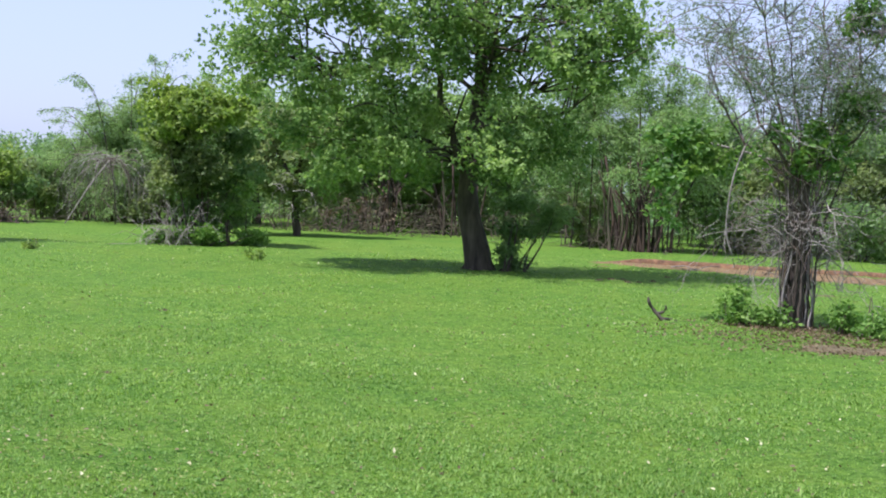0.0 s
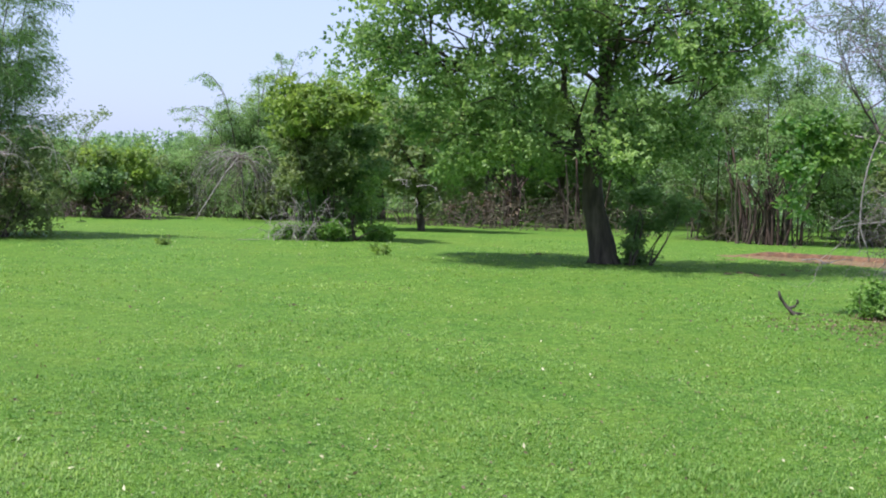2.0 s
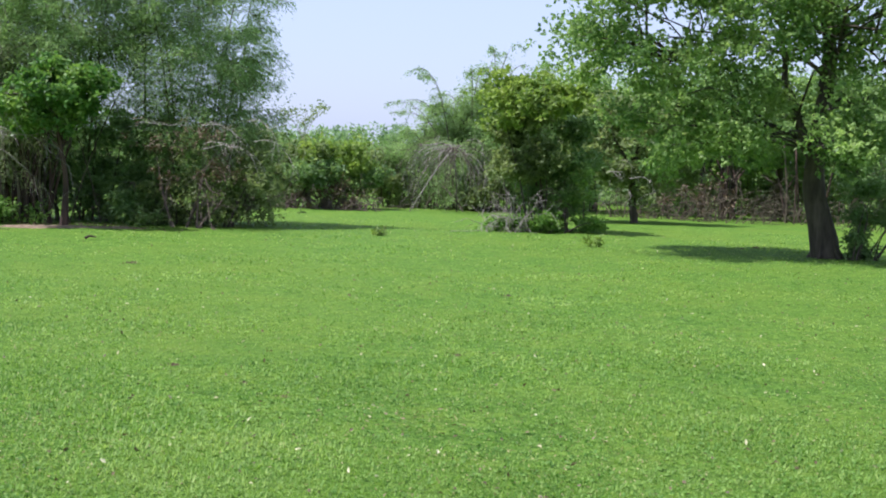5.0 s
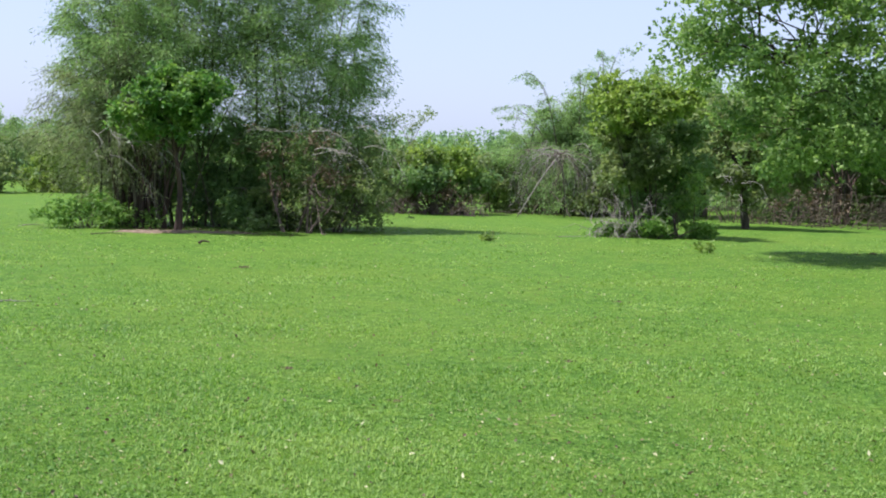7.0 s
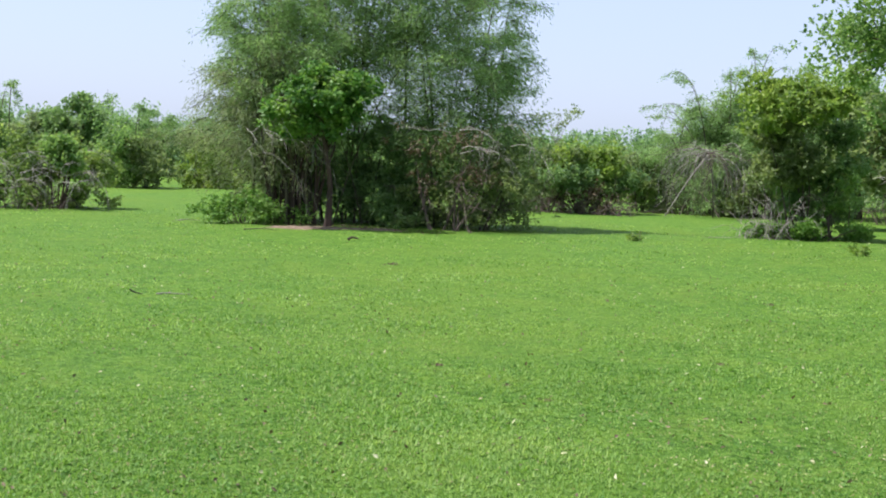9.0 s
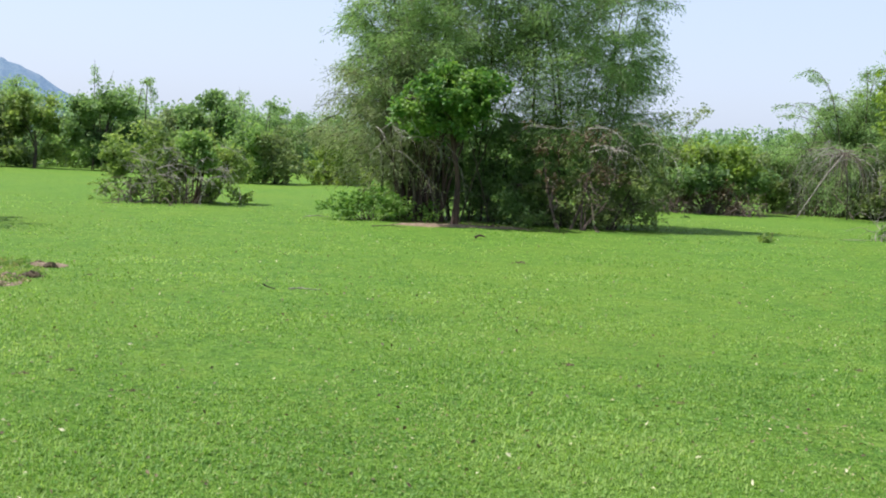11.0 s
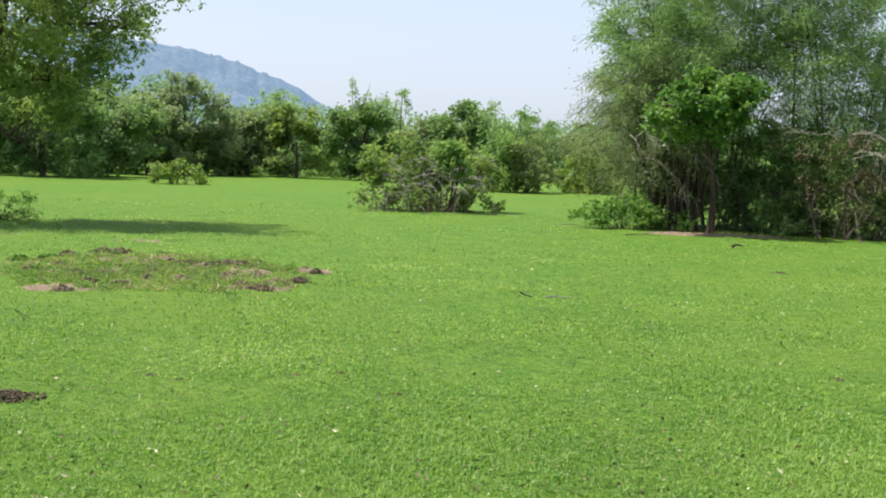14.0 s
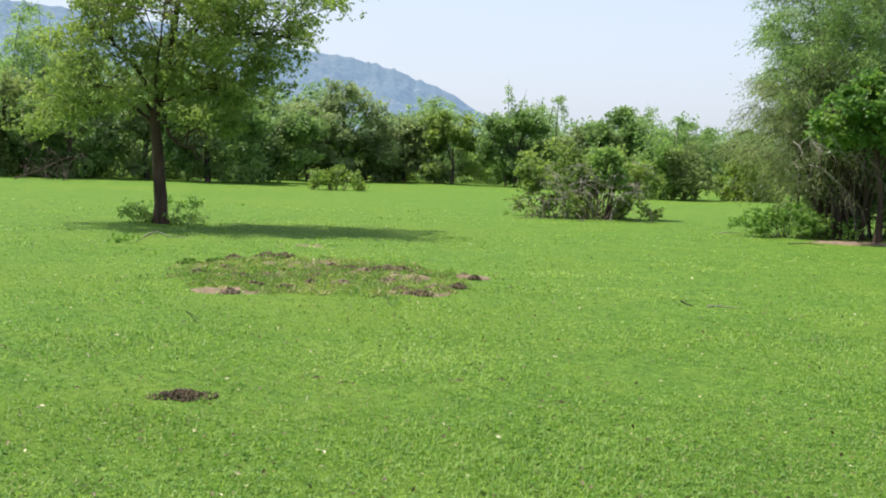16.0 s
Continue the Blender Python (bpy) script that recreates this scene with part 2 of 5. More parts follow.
def part(name, soup, mat, parent, label="", smooth=False):
    """Links a mesh as one part under its thing."""
    me = soup.mesh(name, smooth) if isinstance(soup, Soup) else soup
    me.materials.append(mat)
    ob = new(name, me)
    ob.parent = parent
    if label:
        ob["label"] = label
    return ob


def thing(name, az, d, label, category, group="", kind="", turn=None):
    """An empty at the foot of a thing; its x runs across the line of sight and its y away."""
    global leaf_sides
    leaf_sides = 4 if d < 36 else 3
    reseed(int(9000 + az * 100) * 7 + int(d * 10))
    x, y = spot(az, d)
    ob = new(name)
    ob.matrix_basis = pose(x, y, float(ground_z(x, y)), 0, 0, az if turn is None else turn)
    return tagged(ob, label, category, group, kind)


def in_blobs(blobs, depth, per, edge=0.45):
    """Clump centres inside squat ellipsoids (across, up, half width, half height)."""
    out = []
    for u, w, ru, rw in blobs:
        rv = max(ru * 0.9, depth)
        off = rng.uniform(-0.25, 0.25) * depth
        k = max(2, int(per * (ru * rv * rw) ** 0.62))
        q = rng.normal(size=(k, 3))
        q /= np.linalg.norm(q, axis=1)[:, None]
        q *= (rng.uniform(0, 1, k) ** edge)[:, None]
        out.append(q * [ru, rv, rw] + [u, off, w])
    return np.concatenate(out)


def clump_leaves(soup, centres, n, radius, length, width, droop=0.15, flat=0.55, shoot=6):
    """Leaves set in small shoots, the shoots gathered round each clump centre."""
    k = len(centres)
    r = radius * rng.uniform(0.6, 1.4, k)
    m = max(k, n // shoot)
    which = rng.integers(0, k, m)
    q = rng.normal(size=(m, 3)) * [0.62, 0.62, 0.42]
    tip = centres[which] + q * r[which][:, None]
    own = rng.integers(0, m, n)
    out = q[own] * 0.5 + rng.normal(size=(n, 3)) * 0.9
    out /= np.linalg.norm(out, axis=1)[:, None]
    pos = tip[own] + out * length * rng.uniform(0.05, 0.55, n)[:, None]
    keep = pos[:, 2] > 0.02
    leaves(soup, pos[keep], length, width, droop, flat, out[keep] * 0.9)


def twigs_to(soup, centres, wood, r=0.02, bend=0.12):
    """Branches from the nearest lower wood out to each clump."""
    wood = np.asarray(wood)
    for c in centres:
        d = np.linalg.norm(wood - c, axis=1) + 1.5 * np.maximum(0, wood[:, 2] - c[2])
        d += 0.6 * np.abs(np.sin(np.arange(len(wood)) * 12.99 + c[0] * 78.2))
        near = int(np.argmin(d))
        s = wood[near]
        gap = np.linalg.norm(c - s)
        mid = (s + c) / 2 + rng.normal(size=3) * bend * gap + [0, 0, 0.08 * gap]
        tube(soup, smooth_path([s, mid, c], 6), r * (0.5 + 0.5 * min(gap, 2.0)), 0.005, 4)
    return near


def ragged(soup, start, heading, length, r, sag, forks, wander=0.25, steps=7):
    """A bare branch that wanders, sags and forks."""
    d = np.asarray(heading, float)
    d /= np.linalg.norm(d)
    p, pts = np.asarray(start, float), [np.asarray(start, float)]
    for i in range(steps):
        d = d + rng.normal(size=3) * wander + [0, 0, -sag / steps]
        d /= np.linalg.norm(d)
        p = p + d * length / steps
        if p[2] < 0.02:
            p[2] = 0.02
        pts.append(p)
    tube(soup, pts, r, r * 0.25, 4)
    if forks > 0:
        for i in rng.choice(np.arange(1, steps + 1), min(forks, steps), replace=False):
            h = pts[i] - pts[i - 1]
            h = h / (np.linalg.norm(h) + 1e-9) + rng.normal(size=3) * 0.7
            ragged(soup, pts[i], h, length * rng.uniform(0.35, 0.6), r * 0.55, sag, forks - 2, wander, max(3, steps - 2))


# ---------------------------------------------------------------- ground and distance
def build_ground():
    """One sheet of turf from underfoot to the horizon, finer near the camera."""
    s = Soup()
    radii = np.concatenate([np.linspace(0.5, 40, 90), np.geomspace(42, 4500, 40)])
    ang = np.radians(np.arange(0, 360, 2.0))
    x, y = -np.sin(ang)[None] * radii[:, None], np.cos(ang)[None] * radii[:, None]
    fade = np.clip((300 - radii) / 200, 0, 1)[:, None]
    v = np.stack([x, y, ground_z(x, y) * fade], -1).reshape(-1, 3)
    k = len(ang)
    i, j = np.arange(len(radii) - 1)[:, None] * k, np.arange(k)[None]
    faces = np.stack([i + j, i + k + j, i + k + (j + 1) % k, i + (j + 1) % k], -1).reshape(-1, 4)
    s.add(v, faces)
    centre = np.concatenate([v[:k], [[0, 0, 0]]])
    s.add(centre, np.stack([np.arange(k), (np.arange(k) + 1) % k, np.full(k, k)], 1))
    me = s.mesh("ground", True)
    me.materials.append(TURF)
    return tagged(new("ground", me), "short grazed green turf with yellowed and worn drifts", "grass", kind="structure")


build_ground()


def strewn(n, near, far):
    """Places over the lawn, thinning out evenly with the distance."""
    az = np.radians(rng.uniform(-25, 74, n) + rng.normal(0, 5, n))
    r = 1 / rng.uniform(1 / far, 1 / near, n)
    return -np.sin(az) * r, np.cos(az) * r, r


def build_grass():
    """Tufts of short blades on the nearer turf, with gaps between them."""
    m, each = 152000, 4
    x, y, r = strewn(m, 5.0, 34.0)
    lush = 0.75 + 0.45 * np.sin(1.3 * x + 1.7 * np.sin(0.9 * y)) * np.sin(1.1 * y + 0.8 * np.sin(1.4 * x)) + rng.normal(0, 0.25, m)
    size = np.clip(lush, 0.3, 1.6) * (0.75 + r / 24)
    x, y, r, size = (np.repeat(q, each) for q in (x, y, r, size))
    n = m * each
    a = rng.uniform(0, 2 * math.pi, n)
    off = rng.uniform(0, 0.008, n) * size
    x, y = x + np.cos(a) * off, y + np.sin(a) * off
    h = rng.uniform(0.008, 0.028, n) * size * np.minimum(1, 9 / r) ** 0.4
    reach = rng.uniform(0.008, 0.026, n) * size
    w = rng.uniform(0.0022, 0.0052, n) * size * (0.8 + r / 40)
    z = ground_z(x, y)
    side = np.stack([-np.sin(a) * w, np.cos(a) * w], 1)
    foot = np.stack([x, y], 1)
    p0 = np.column_stack([foot - side, z + 0.001])
    p1 = np.column_stack([foot + side, z + 0.001])
    p2 = np.stack([x + np.cos(a) * reach, y + np.sin(a) * reach, z + h], 1)
    s = Soup()
    s.add(np.stack([p0, p1, p2], 1).reshape(-1, 3), np.arange(3 * n).reshape(-1, 3))
    me = s.mesh("grass_blades")
    me.materials.append(BLADE)
    tagged(new("grass_blades", me), "short bright green grass tufts of the lawn", "grass", kind="stuff")


build_grass()


def build_straw():
    """Dry stalks and pale flower heads caught in the turf."""
    x, y, r = strewn(26000, 5.0, 26.0)
    patchy = np.sin(1.9 * x + 0.6 * y) + np.sin(0.7 * x - 1.3 * y) + rng.normal(0, 1.2, len(x)) > 0.5
    x, y, r = x[patchy], y[patchy], r[patchy]
    s = Soup()
    leaves(s, np.stack([x, y, ground_z(x, y) + 0.012], 1), 0.022, 0.008, -0.5, 0.3)
    me = s.mesh("dry_straw")
    me.materials.append(STRAW)
    tagged(new("dry_straw", me), "yellowed dry stalks scattered through the turf", "straw", kind="stuff")


def build_low_weeds():
    """Small broad weed leaves among the blades, in rosettes."""
    m, each = 15000, 5
    x, y, r = strewn(m, 5.0, 24.0)
    keep = np.sin(0.8 * x + 2.1 * y) + np.sin(1.7 * x - 0.6 * y) + rng.normal(0, 0.9, m) > -0.2
    x, y = np.repeat(x[keep], each), np.repeat(y[keep], each)
    n = len(x)
    x, y = x + rng.normal(0, 0.012, n), y + rng.normal(0, 0.012, n)
    s = Soup()
    leaves(s, np.stack([x, y, ground_z(x, y) + rng.uniform(0.004, 0.018, n)], 1), 0.024, 0.016, -0.3, 0.5)
    me = s.mesh("low_weeds")
    me.materials.append(WEED)
    tagged(new("low_weeds", me), "small broad-leaved weeds growing among the grass", "weeds", kind="stuff")


build_straw()
build_low_weeds()


def build_hill():
    """The wooded ridge far behind the trees, its haze imitated by blue emission."""
    m, nodes, links, bsdf = material("woods_with_painted_haze")
    n1 = noise_tex(nodes, links, 0.03, 9, 0.8)
    r = ramp(nodes, [(0.36, (0.034, 0.056, 0.05)), (0.52, (0.06, 0.085, 0.07)), (0.64, (0.12, 0.125, 0.105))])
    links.new(n1.outputs["Fac"], r.inputs["Fac"])
    links.new(r.outputs["Color"], bsdf.inputs["Base Color"])
    bsdf.inputs["Roughness"].default_value = 1.0
    # faint blue emission paints the distance haze over the hill's own colour
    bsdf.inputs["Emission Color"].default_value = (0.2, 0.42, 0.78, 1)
    bsdf.inputs["Emission Strength"].default_value = HILL_HAZE_GLOW
    b = nodes.new("ShaderNodeBump")
    b.inputs["Distance"].default_value = 5.0
    links.new(n1.outputs["Fac"], b.inputs["Height"])
    links.new(b.outputs["Normal"], bsdf.inputs["Normal"])
    az = np.radians(np.linspace(40, 100, 481))
    crest_az = np.radians([40, 44.6, 46.2, 46.8, 47.45, 48.2, 48.8, 49.7, 50.4, 51.65, 52.3, 52.9, 53.6, 55.6, 60, 65, 68, 75, 85, 100])
    crest_el = np.array([0.3, 0.6, 1.2, 1.58, 1.97, 2.4, 2.67, 2.93, 3.24, 3.55, 3.74, 3.83, 3.9, 4.15, 4.8, 5.3, 5.5, 5.6, 4.5, 2.5])
    el = np.interp(az, crest_az, crest_el)
    far = 2600.0
    top = far * np.tan(np.radians(el)) + np.convolve(np.abs(rng.normal(0, 3.0, len(az))), [0.25, 0.5, 0.25], "same") + np.where(np.random.default_rng(5).uniform(0, 1, len(az)) > 0.94, 4.0, 0.0)
    rows = []
    for k, s in enumerate(np.linspace(0, 1, 30)):
        rough = np.array([noise.noise((a * 40, s * 6, 0)) for a in az]) * 40 * s * (1 - s)
        d = far - 900 * (1 - s) + 300 * np.array([noise.noise((a * 25, s * 2, 5)) for a in az]) * (1 - s)
        rows.append(np.stack([-np.sin(az) * d, np.cos(az) * d, top * s ** 1.3 + rough + (rng.normal(0, 2.0, len(az)) if 0 < k < 29 else 0)], 1))
    back = rows[-1].copy()
    back[:, :2] *= 1.3
    back[:, 2] = -5
    v = np.array(rows + [back])
    k = len(az)
    i, j = np.arange(len(v) - 1)[:, None] * k, np.arange(k - 1)[None]
    s = Soup()
    s.add(v.reshape(-1, 3), np.stack([i + j, i + k + j, i + k + j + 1, i + j + 1], -1).reshape(-1, 4))
    me = s.mesh("backdrop_hill", True)
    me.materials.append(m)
    tagged(new("backdrop_hill", me), "distant wooded hill, its blue haze painted in as a glow", "hill", kind="structure")


HILL_HAZE_GLOW = 0.23
build_hill()


# ---------------------------------------------------------------- kinds of plants
def leafy_tree(name, az, d, label, blobs, paths, radius, leaf, bark, n_leaves, size, depth, clump=0.42, per=9.0, droop=0.15, group="", branches=70, flat=0.55, flare=0.3, shift=0.0, thin=1.0, shoot=6):
    """A tree: trunk, main limbs, twigs and a crown of leaf clumps with gaps."""
    ob = thing(name, az, d, label, "tree", group)
    s = Soup()
    main = smooth_path([(u, 0, w) for u, w in paths[0]], 22)
    main[0, 2] -= 0.08
    tube(s, main, radius, radius * 0.35, 12, radius * flare, 0.07)
    for k in range(5 if flare else 0):
        a = k * 1.3 + 0.4
        foot = np.array([math.cos(a), math.sin(a), 0]) * radius
        tube(s, [foot * 0.4 + [0, 0, 0.45], foot * 0.8 + [0, 0, 0.16], foot * 1.5 + [0, 0, -0.06]], radius * 0.35, radius * 0.2, 6)
    part("trunk", s, bark, ob, smooth=True)
    bearer = [ob.children[0]]
    wood = [main[8:]]
    for k, p in enumerate(paths[1:]):
        y = rng.uniform(-0.5, 0.5) * depth
        pts = smooth_path([(u, y * i / (len(p) - 1), w) for i, (u, w) in enumerate(p)], 14)
        pts[1:] += np.cumsum(rng.normal(0, 0.035, (13, 3)), 0) * min(1.0, radius * 6)
        s = Soup()
        tube(s, pts, radius * (0.5 if k == 0 and thin < 1 else 0.32 * thin), radius * 0.07 * thin, 7, 0, 0.05)
        bearer.append(part("limb", s, bark, ob, smooth=True))
        wood.append(pts[2:])
    for k in range(4):
        a = rng.uniform(0, 2 * math.pi)
        st = main[int(rng.integers(11, 18))]
        top = max(w for _, w, _, _ in blobs)
        end = st + [math.cos(a) * depth * 0.8, math.sin(a) * depth, (top - st[2]) * rng.uniform(0.3, 0.8)]
        pts = smooth_path([st, (st + end) / 2 + [0, 0, 0.3], end], 12)
        pts[1:] += np.cumsum(rng.normal(0, 0.04, (11, 3)), 0) * min(1.0, radius * 6)
        s = Soup()
        tube(s, pts, radius * 0.24 * thin, radius * 0.06 * thin, 6, 0, 0.05)
        bearer.append(part("limb", s, bark, ob, smooth=True))
        wood.append(pts[2:])
    owner = np.concatenate([np.full(len(w), i) for i, w in enumerate(wood)])
    wood = np.concatenate(wood)
    centres = in_blobs(blobs, depth, per)
    centres[:, 1] += shift * rng.uniform(0, 1.6, len(centres))
    if branches > 60:
        for c in centres[rng.permutation(len(centres))[:branches]]:
            s = Soup()
            near = twigs_to(s, [c], wood, radius * 0.085)
            part("branch", s, bark, bearer[owner[near]])
    else:
        s = Soup()
        twigs_to(s, centres[rng.permutation(len(centres))[:branches]], wood, radius * 0.12)
        part("twig_mass", s, bark, ob)["kind"] = "stuff"
    s = Soup()
    clump_leaves(s, centres, n_leaves, clump, size[0], size[1], droop, flat, shoot)
    part("crown", s, leaf, ob)["kind"] = "stuff"
    return ob


def bush(name, az, d, label, blobs, leaf, n_leaves, size, depth, bark=BARK, clump=0.25, per=14.0, stems=9, group="", category="bush", dry=0, flat=0.45):
    """A bush: a sheaf of stems from one foot and clumped leaves."""
    ob = thing(name, az, d, label, category, group)
    centres = in_blobs(blobs, depth, per)
    pick = centres[rng.permutation(len(centres))[:stems]]
    for c in pick:
        s = Soup()
        foot = np.array([c[0] * 0.35, c[1] * 0.35, -0.03]) + [*rng.normal(0, 0.06, 2), 0]
        mid = (foot + c) / 2 + rng.normal(size=3) * 0.12
        tube(s, smooth_path([foot, mid, c], 7), min(0.014 + 0.008 * c[2], 0.003 + 0.045 * c[2]), 0.003, 5)
        part("stem", s, bark, ob)
    if dry:
        for c in centres[rng.permutation(len(centres))[:dry]]:
            s = Soup()
            ragged(s, c * [0.6, 0.6, 0.5], rng.normal(size=3) + [0, -0.4, 0.4], rng.uniform(0.5, 1.1), 0.012, 0.7, 3)
            part("dead_branch", s, TWIG, ob, "grey-brown leafless branch")
    s = Soup()
    clump_leaves(s, centres, n_leaves, clump, size[0], size[1], 0.1, flat)
    part("foliage", s, leaf, ob)["kind"] = "stuff"
    return ob


def bamboo(name, az, d, label, tips, n_leaves, foot=0.6, leaf=REED, size=(0.17, 0.028), spray=0.5, culm_r=0.028, group="", turn=None, low=0.08, arch=1.15, droop=0.7, culms=60, hang=1.0, jitter=0.055):
    """A bamboo clump: arching culms, each with drooping side branches that carry narrow leaves down to the ground."""
    ob = thing(name, az, d, label, "bamboo", group, turn=turn)
    pos, along = [], []
    each = n_leaves // len(tips)
    twig = Soup()
    for m, (u, v, w) in enumerate(tips):
        f = np.array([rng.normal(0, foot) + 0.15 * u, rng.normal(0, foot) + 0.15 * v, -0.05])
        c = np.array([f[0] + 0.3 * (u - f[0]), f[1] + 0.3 * (v - f[1]), w * arch])
        e = np.array([u, v, w])
        t = np.linspace(0, 1, 12)[:, None]
        if m < culms:
            s = Soup()
            tube(s, (1 - t) ** 2 * f + 2 * t * (1 - t) * c + t * t * e, culm_r * rng.uniform(0.8, 1.2), 0.005, 5)
            part("culm", s, CULM, ob, smooth=True)
        k = max(8, each // 22)
        q = low + (1 - low) * rng.uniform(0, 1, k)[:, None]
        base = (1 - q) ** 2 * f + 2 * q * (1 - q) * c + q * q * e
        tang = 2 * (1 - q) * (c - f) + 2 * q * (e - c)
        tang /= np.linalg.norm(tang, axis=1)[:, None] + 1e-9
        out = rng.normal(size=(k, 3)) * [1, 1, 0.3] + base * [0.3, 0.3, 0] + tang * 0.35
        out /= np.linalg.norm(out, axis=1)[:, None]
        reach = 1.7 * spray * rng.uniform(0.35, 1.3, k) * (1.15 - 0.75 * q[:, 0])
        for i in range(0, k, 2):
            mid = base[i] + out[i] * reach[i] * 0.5 - [0, 0, reach[i] * 0.12 * hang]
            end = base[i] + out[i] * reach[i] - [0, 0, reach[i] * 0.5 * hang]
            if end[2] > 0.05:
                tube(twig, [base[i], mid, end], 0.007, 0.003, 3)
        which = rng.integers(0, k, each)
        r = rng.uniform(0.08, 1, each)
        p = base[which] + out[which] * (reach[which] * r)[:, None]
        p[:, 2] -= r ** 2 * reach[which] * 0.5 * hang
        pos.append(p + rng.normal(size=(each, 3)) * jitter * (1 + spray))
        along.append(out[which] * 0.9 - [0, 0, 0.3 * hang])
    part("twig_mass", twig, CULM, ob)["kind"] = "stuff"
    pos, along = np.concatenate(pos), np.concatenate(along)
    keep = pos[:, 2] > 0.05
    s = Soup()
    leaves(s, pos[keep], size[0], size[1], droop, 0.12, along[keep])
    part("foliage", s, leaf, ob)["kind"] = "stuff"
    return ob


def thicket(name, az, d, label, wide, deep, high, n, mat, r=0.012, sag=0.9, group=""):
    """A tangle of bare stems and twigs."""
    ob = thing(name, az, d, label, "thicket", group)
    for k in range(n):
        s = Soup()
        a = np.array([rng.uniform(-wide, wide), rng.uniform(-deep, deep), 0.0])
        ragged(s, a, [rng.normal(0, 0.35), rng.normal(0, 0.35), 1], high * rng.uniform(0.5, 1.1), r, sag * rng.uniform(0.2, 1.4), 3, 0.22)
        part("stem", s, mat, ob)
    return ob


# ---------------------------------------------------------------- the great tree in the meadow
leafy_tree("meadow_tree", -1.75, 25.4, "large spreading tree with fresh green leaves and dark forked trunk",
           [(-4.25, 4.5, 0.95, 0.8), (-3.5, 5.6, 1.6, 1.0), (-4.4, 3.6, 0.55, 0.5), (-3.3, 3.5, 1.1, 0.8), (-3.4, 2.4, 0.65, 0.5), (-2.3, 2.6, 0.85, 0.45),
            (-2.6, 1.85, 0.5, 0.3), (-1.5, 2.0, 0.6, 0.3), (-1.9, 3.8, 1.2, 0.8), (-1.0, 2.8, 0.55, 0.35), (-1.6, 5.0, 1.5, 0.8), (0.0, 5.5, 1.5, 0.8), (0.4, 4.6, 0.8, 0.5),
            (2.0, 5.0, 1.1, 0.7), (2.5, 4.4, 0.6, 0.5), (1.6, 3.6, 0.7, 0.6), (1.0, 4.0, 0.6, 0.35), (1.2, 2.6, 0.6, 0.5), (0.1, 2.1, 0.6, 0.4), (0.4, 2.6, 0.5, 0.3), (0.3, 3.4, 0.5, 0.4),
            (-1.8, 6.2, 1.6, 0.6), (0.5, 6.4, 1.6, 0.6), (1.9, 5.8, 1.0, 0.5), (-3.6, 6.2, 0.9, 0.5), (-0.6, 7.0, 1.2, 0.4), (-2.7, 5.0, 0.9, 0.6), (-0.8, 4.4, 0.7, 0.5), (-3.0, 1.75, 0.45, 0.3), (-1.9, 2.2, 0.7, 0.3), (1.7, 4.3, 0.7, 0.4), (0.6, 2.0, 0.4, 0.3), (-0.5, 4.05, 0.35, 0.25)],
           [[(0.0, 0.0), (-0.17, 0.74), (-0.29, 1.38), (-0.25, 2.09), (-0.18, 2.8), (-0.12, 3.59), (-0.18, 4.3), (-0.24, 5.2), (-0.3, 6.6)],
            [(-0.27, 1.75), (-0.45, 2.05), (-0.63, 2.55), (-0.69, 3.02), (-0.86, 3.56), (-1.02, 4.3), (-1.12, 5.2), (-1.5, 6.3)],
            [(-0.2, 3.33), (-0.45, 3.66), (-0.82, 3.74), (-1.17, 3.95), (-1.75, 4.1), (-2.5, 4.2), (-3.6, 4.6)],
            [(-0.6, 2.2), (-1.09, 2.43), (-1.58, 2.55), (-1.95, 2.35)], [(-0.14, 3.5), (0.15, 3.8), (0.45, 3.95), (0.75, 3.95), (1.1, 3.6)],
            [(-0.2, 4.6), (0.5, 5.3), (1.4, 5.6)], [(-0.16, 4.0), (0.8, 4.5), (1.7, 4.7), (2.6, 4.6)], [(-0.22, 2.9), (0.4, 3.1), (1.1, 3.2), (1.6, 3.4)], [(-0.9, 4.0), (-1.9, 5.0), (-3.0, 5.4)], [(-1.7, 4.1), (-2.6, 3.7), (-3.5, 3.6)]],
           0.235, FRESH, BARK, 66000, (0.098, 0.07), 1.9, 0.36, 13.0, branches=280, flat=0.25, flare=0.15, shift=-1.0, thin=0.65, shoot=4)
bush("shade_bush", -2.7, 25.15, "dark green forked bush beside the great tree trunk",
     [(0.75, 1.35, 0.6, 0.16), (0.3, 1.2, 0.5, 0.18), (0.95, 1.0, 0.35, 0.12), (0.05, 0.75, 0.2, 0.2), (0.4, 0.85, 0.3, 0.14), (0.2, 0.15, 0.35, 0.12), (1.15, 1.2, 0.3, 0.1), (0.0, 0.4, 0.15, 0.15)], DEEP, 4300, (0.12, 0.04), 0.4, clump=0.17, stems=24, flat=0.6)

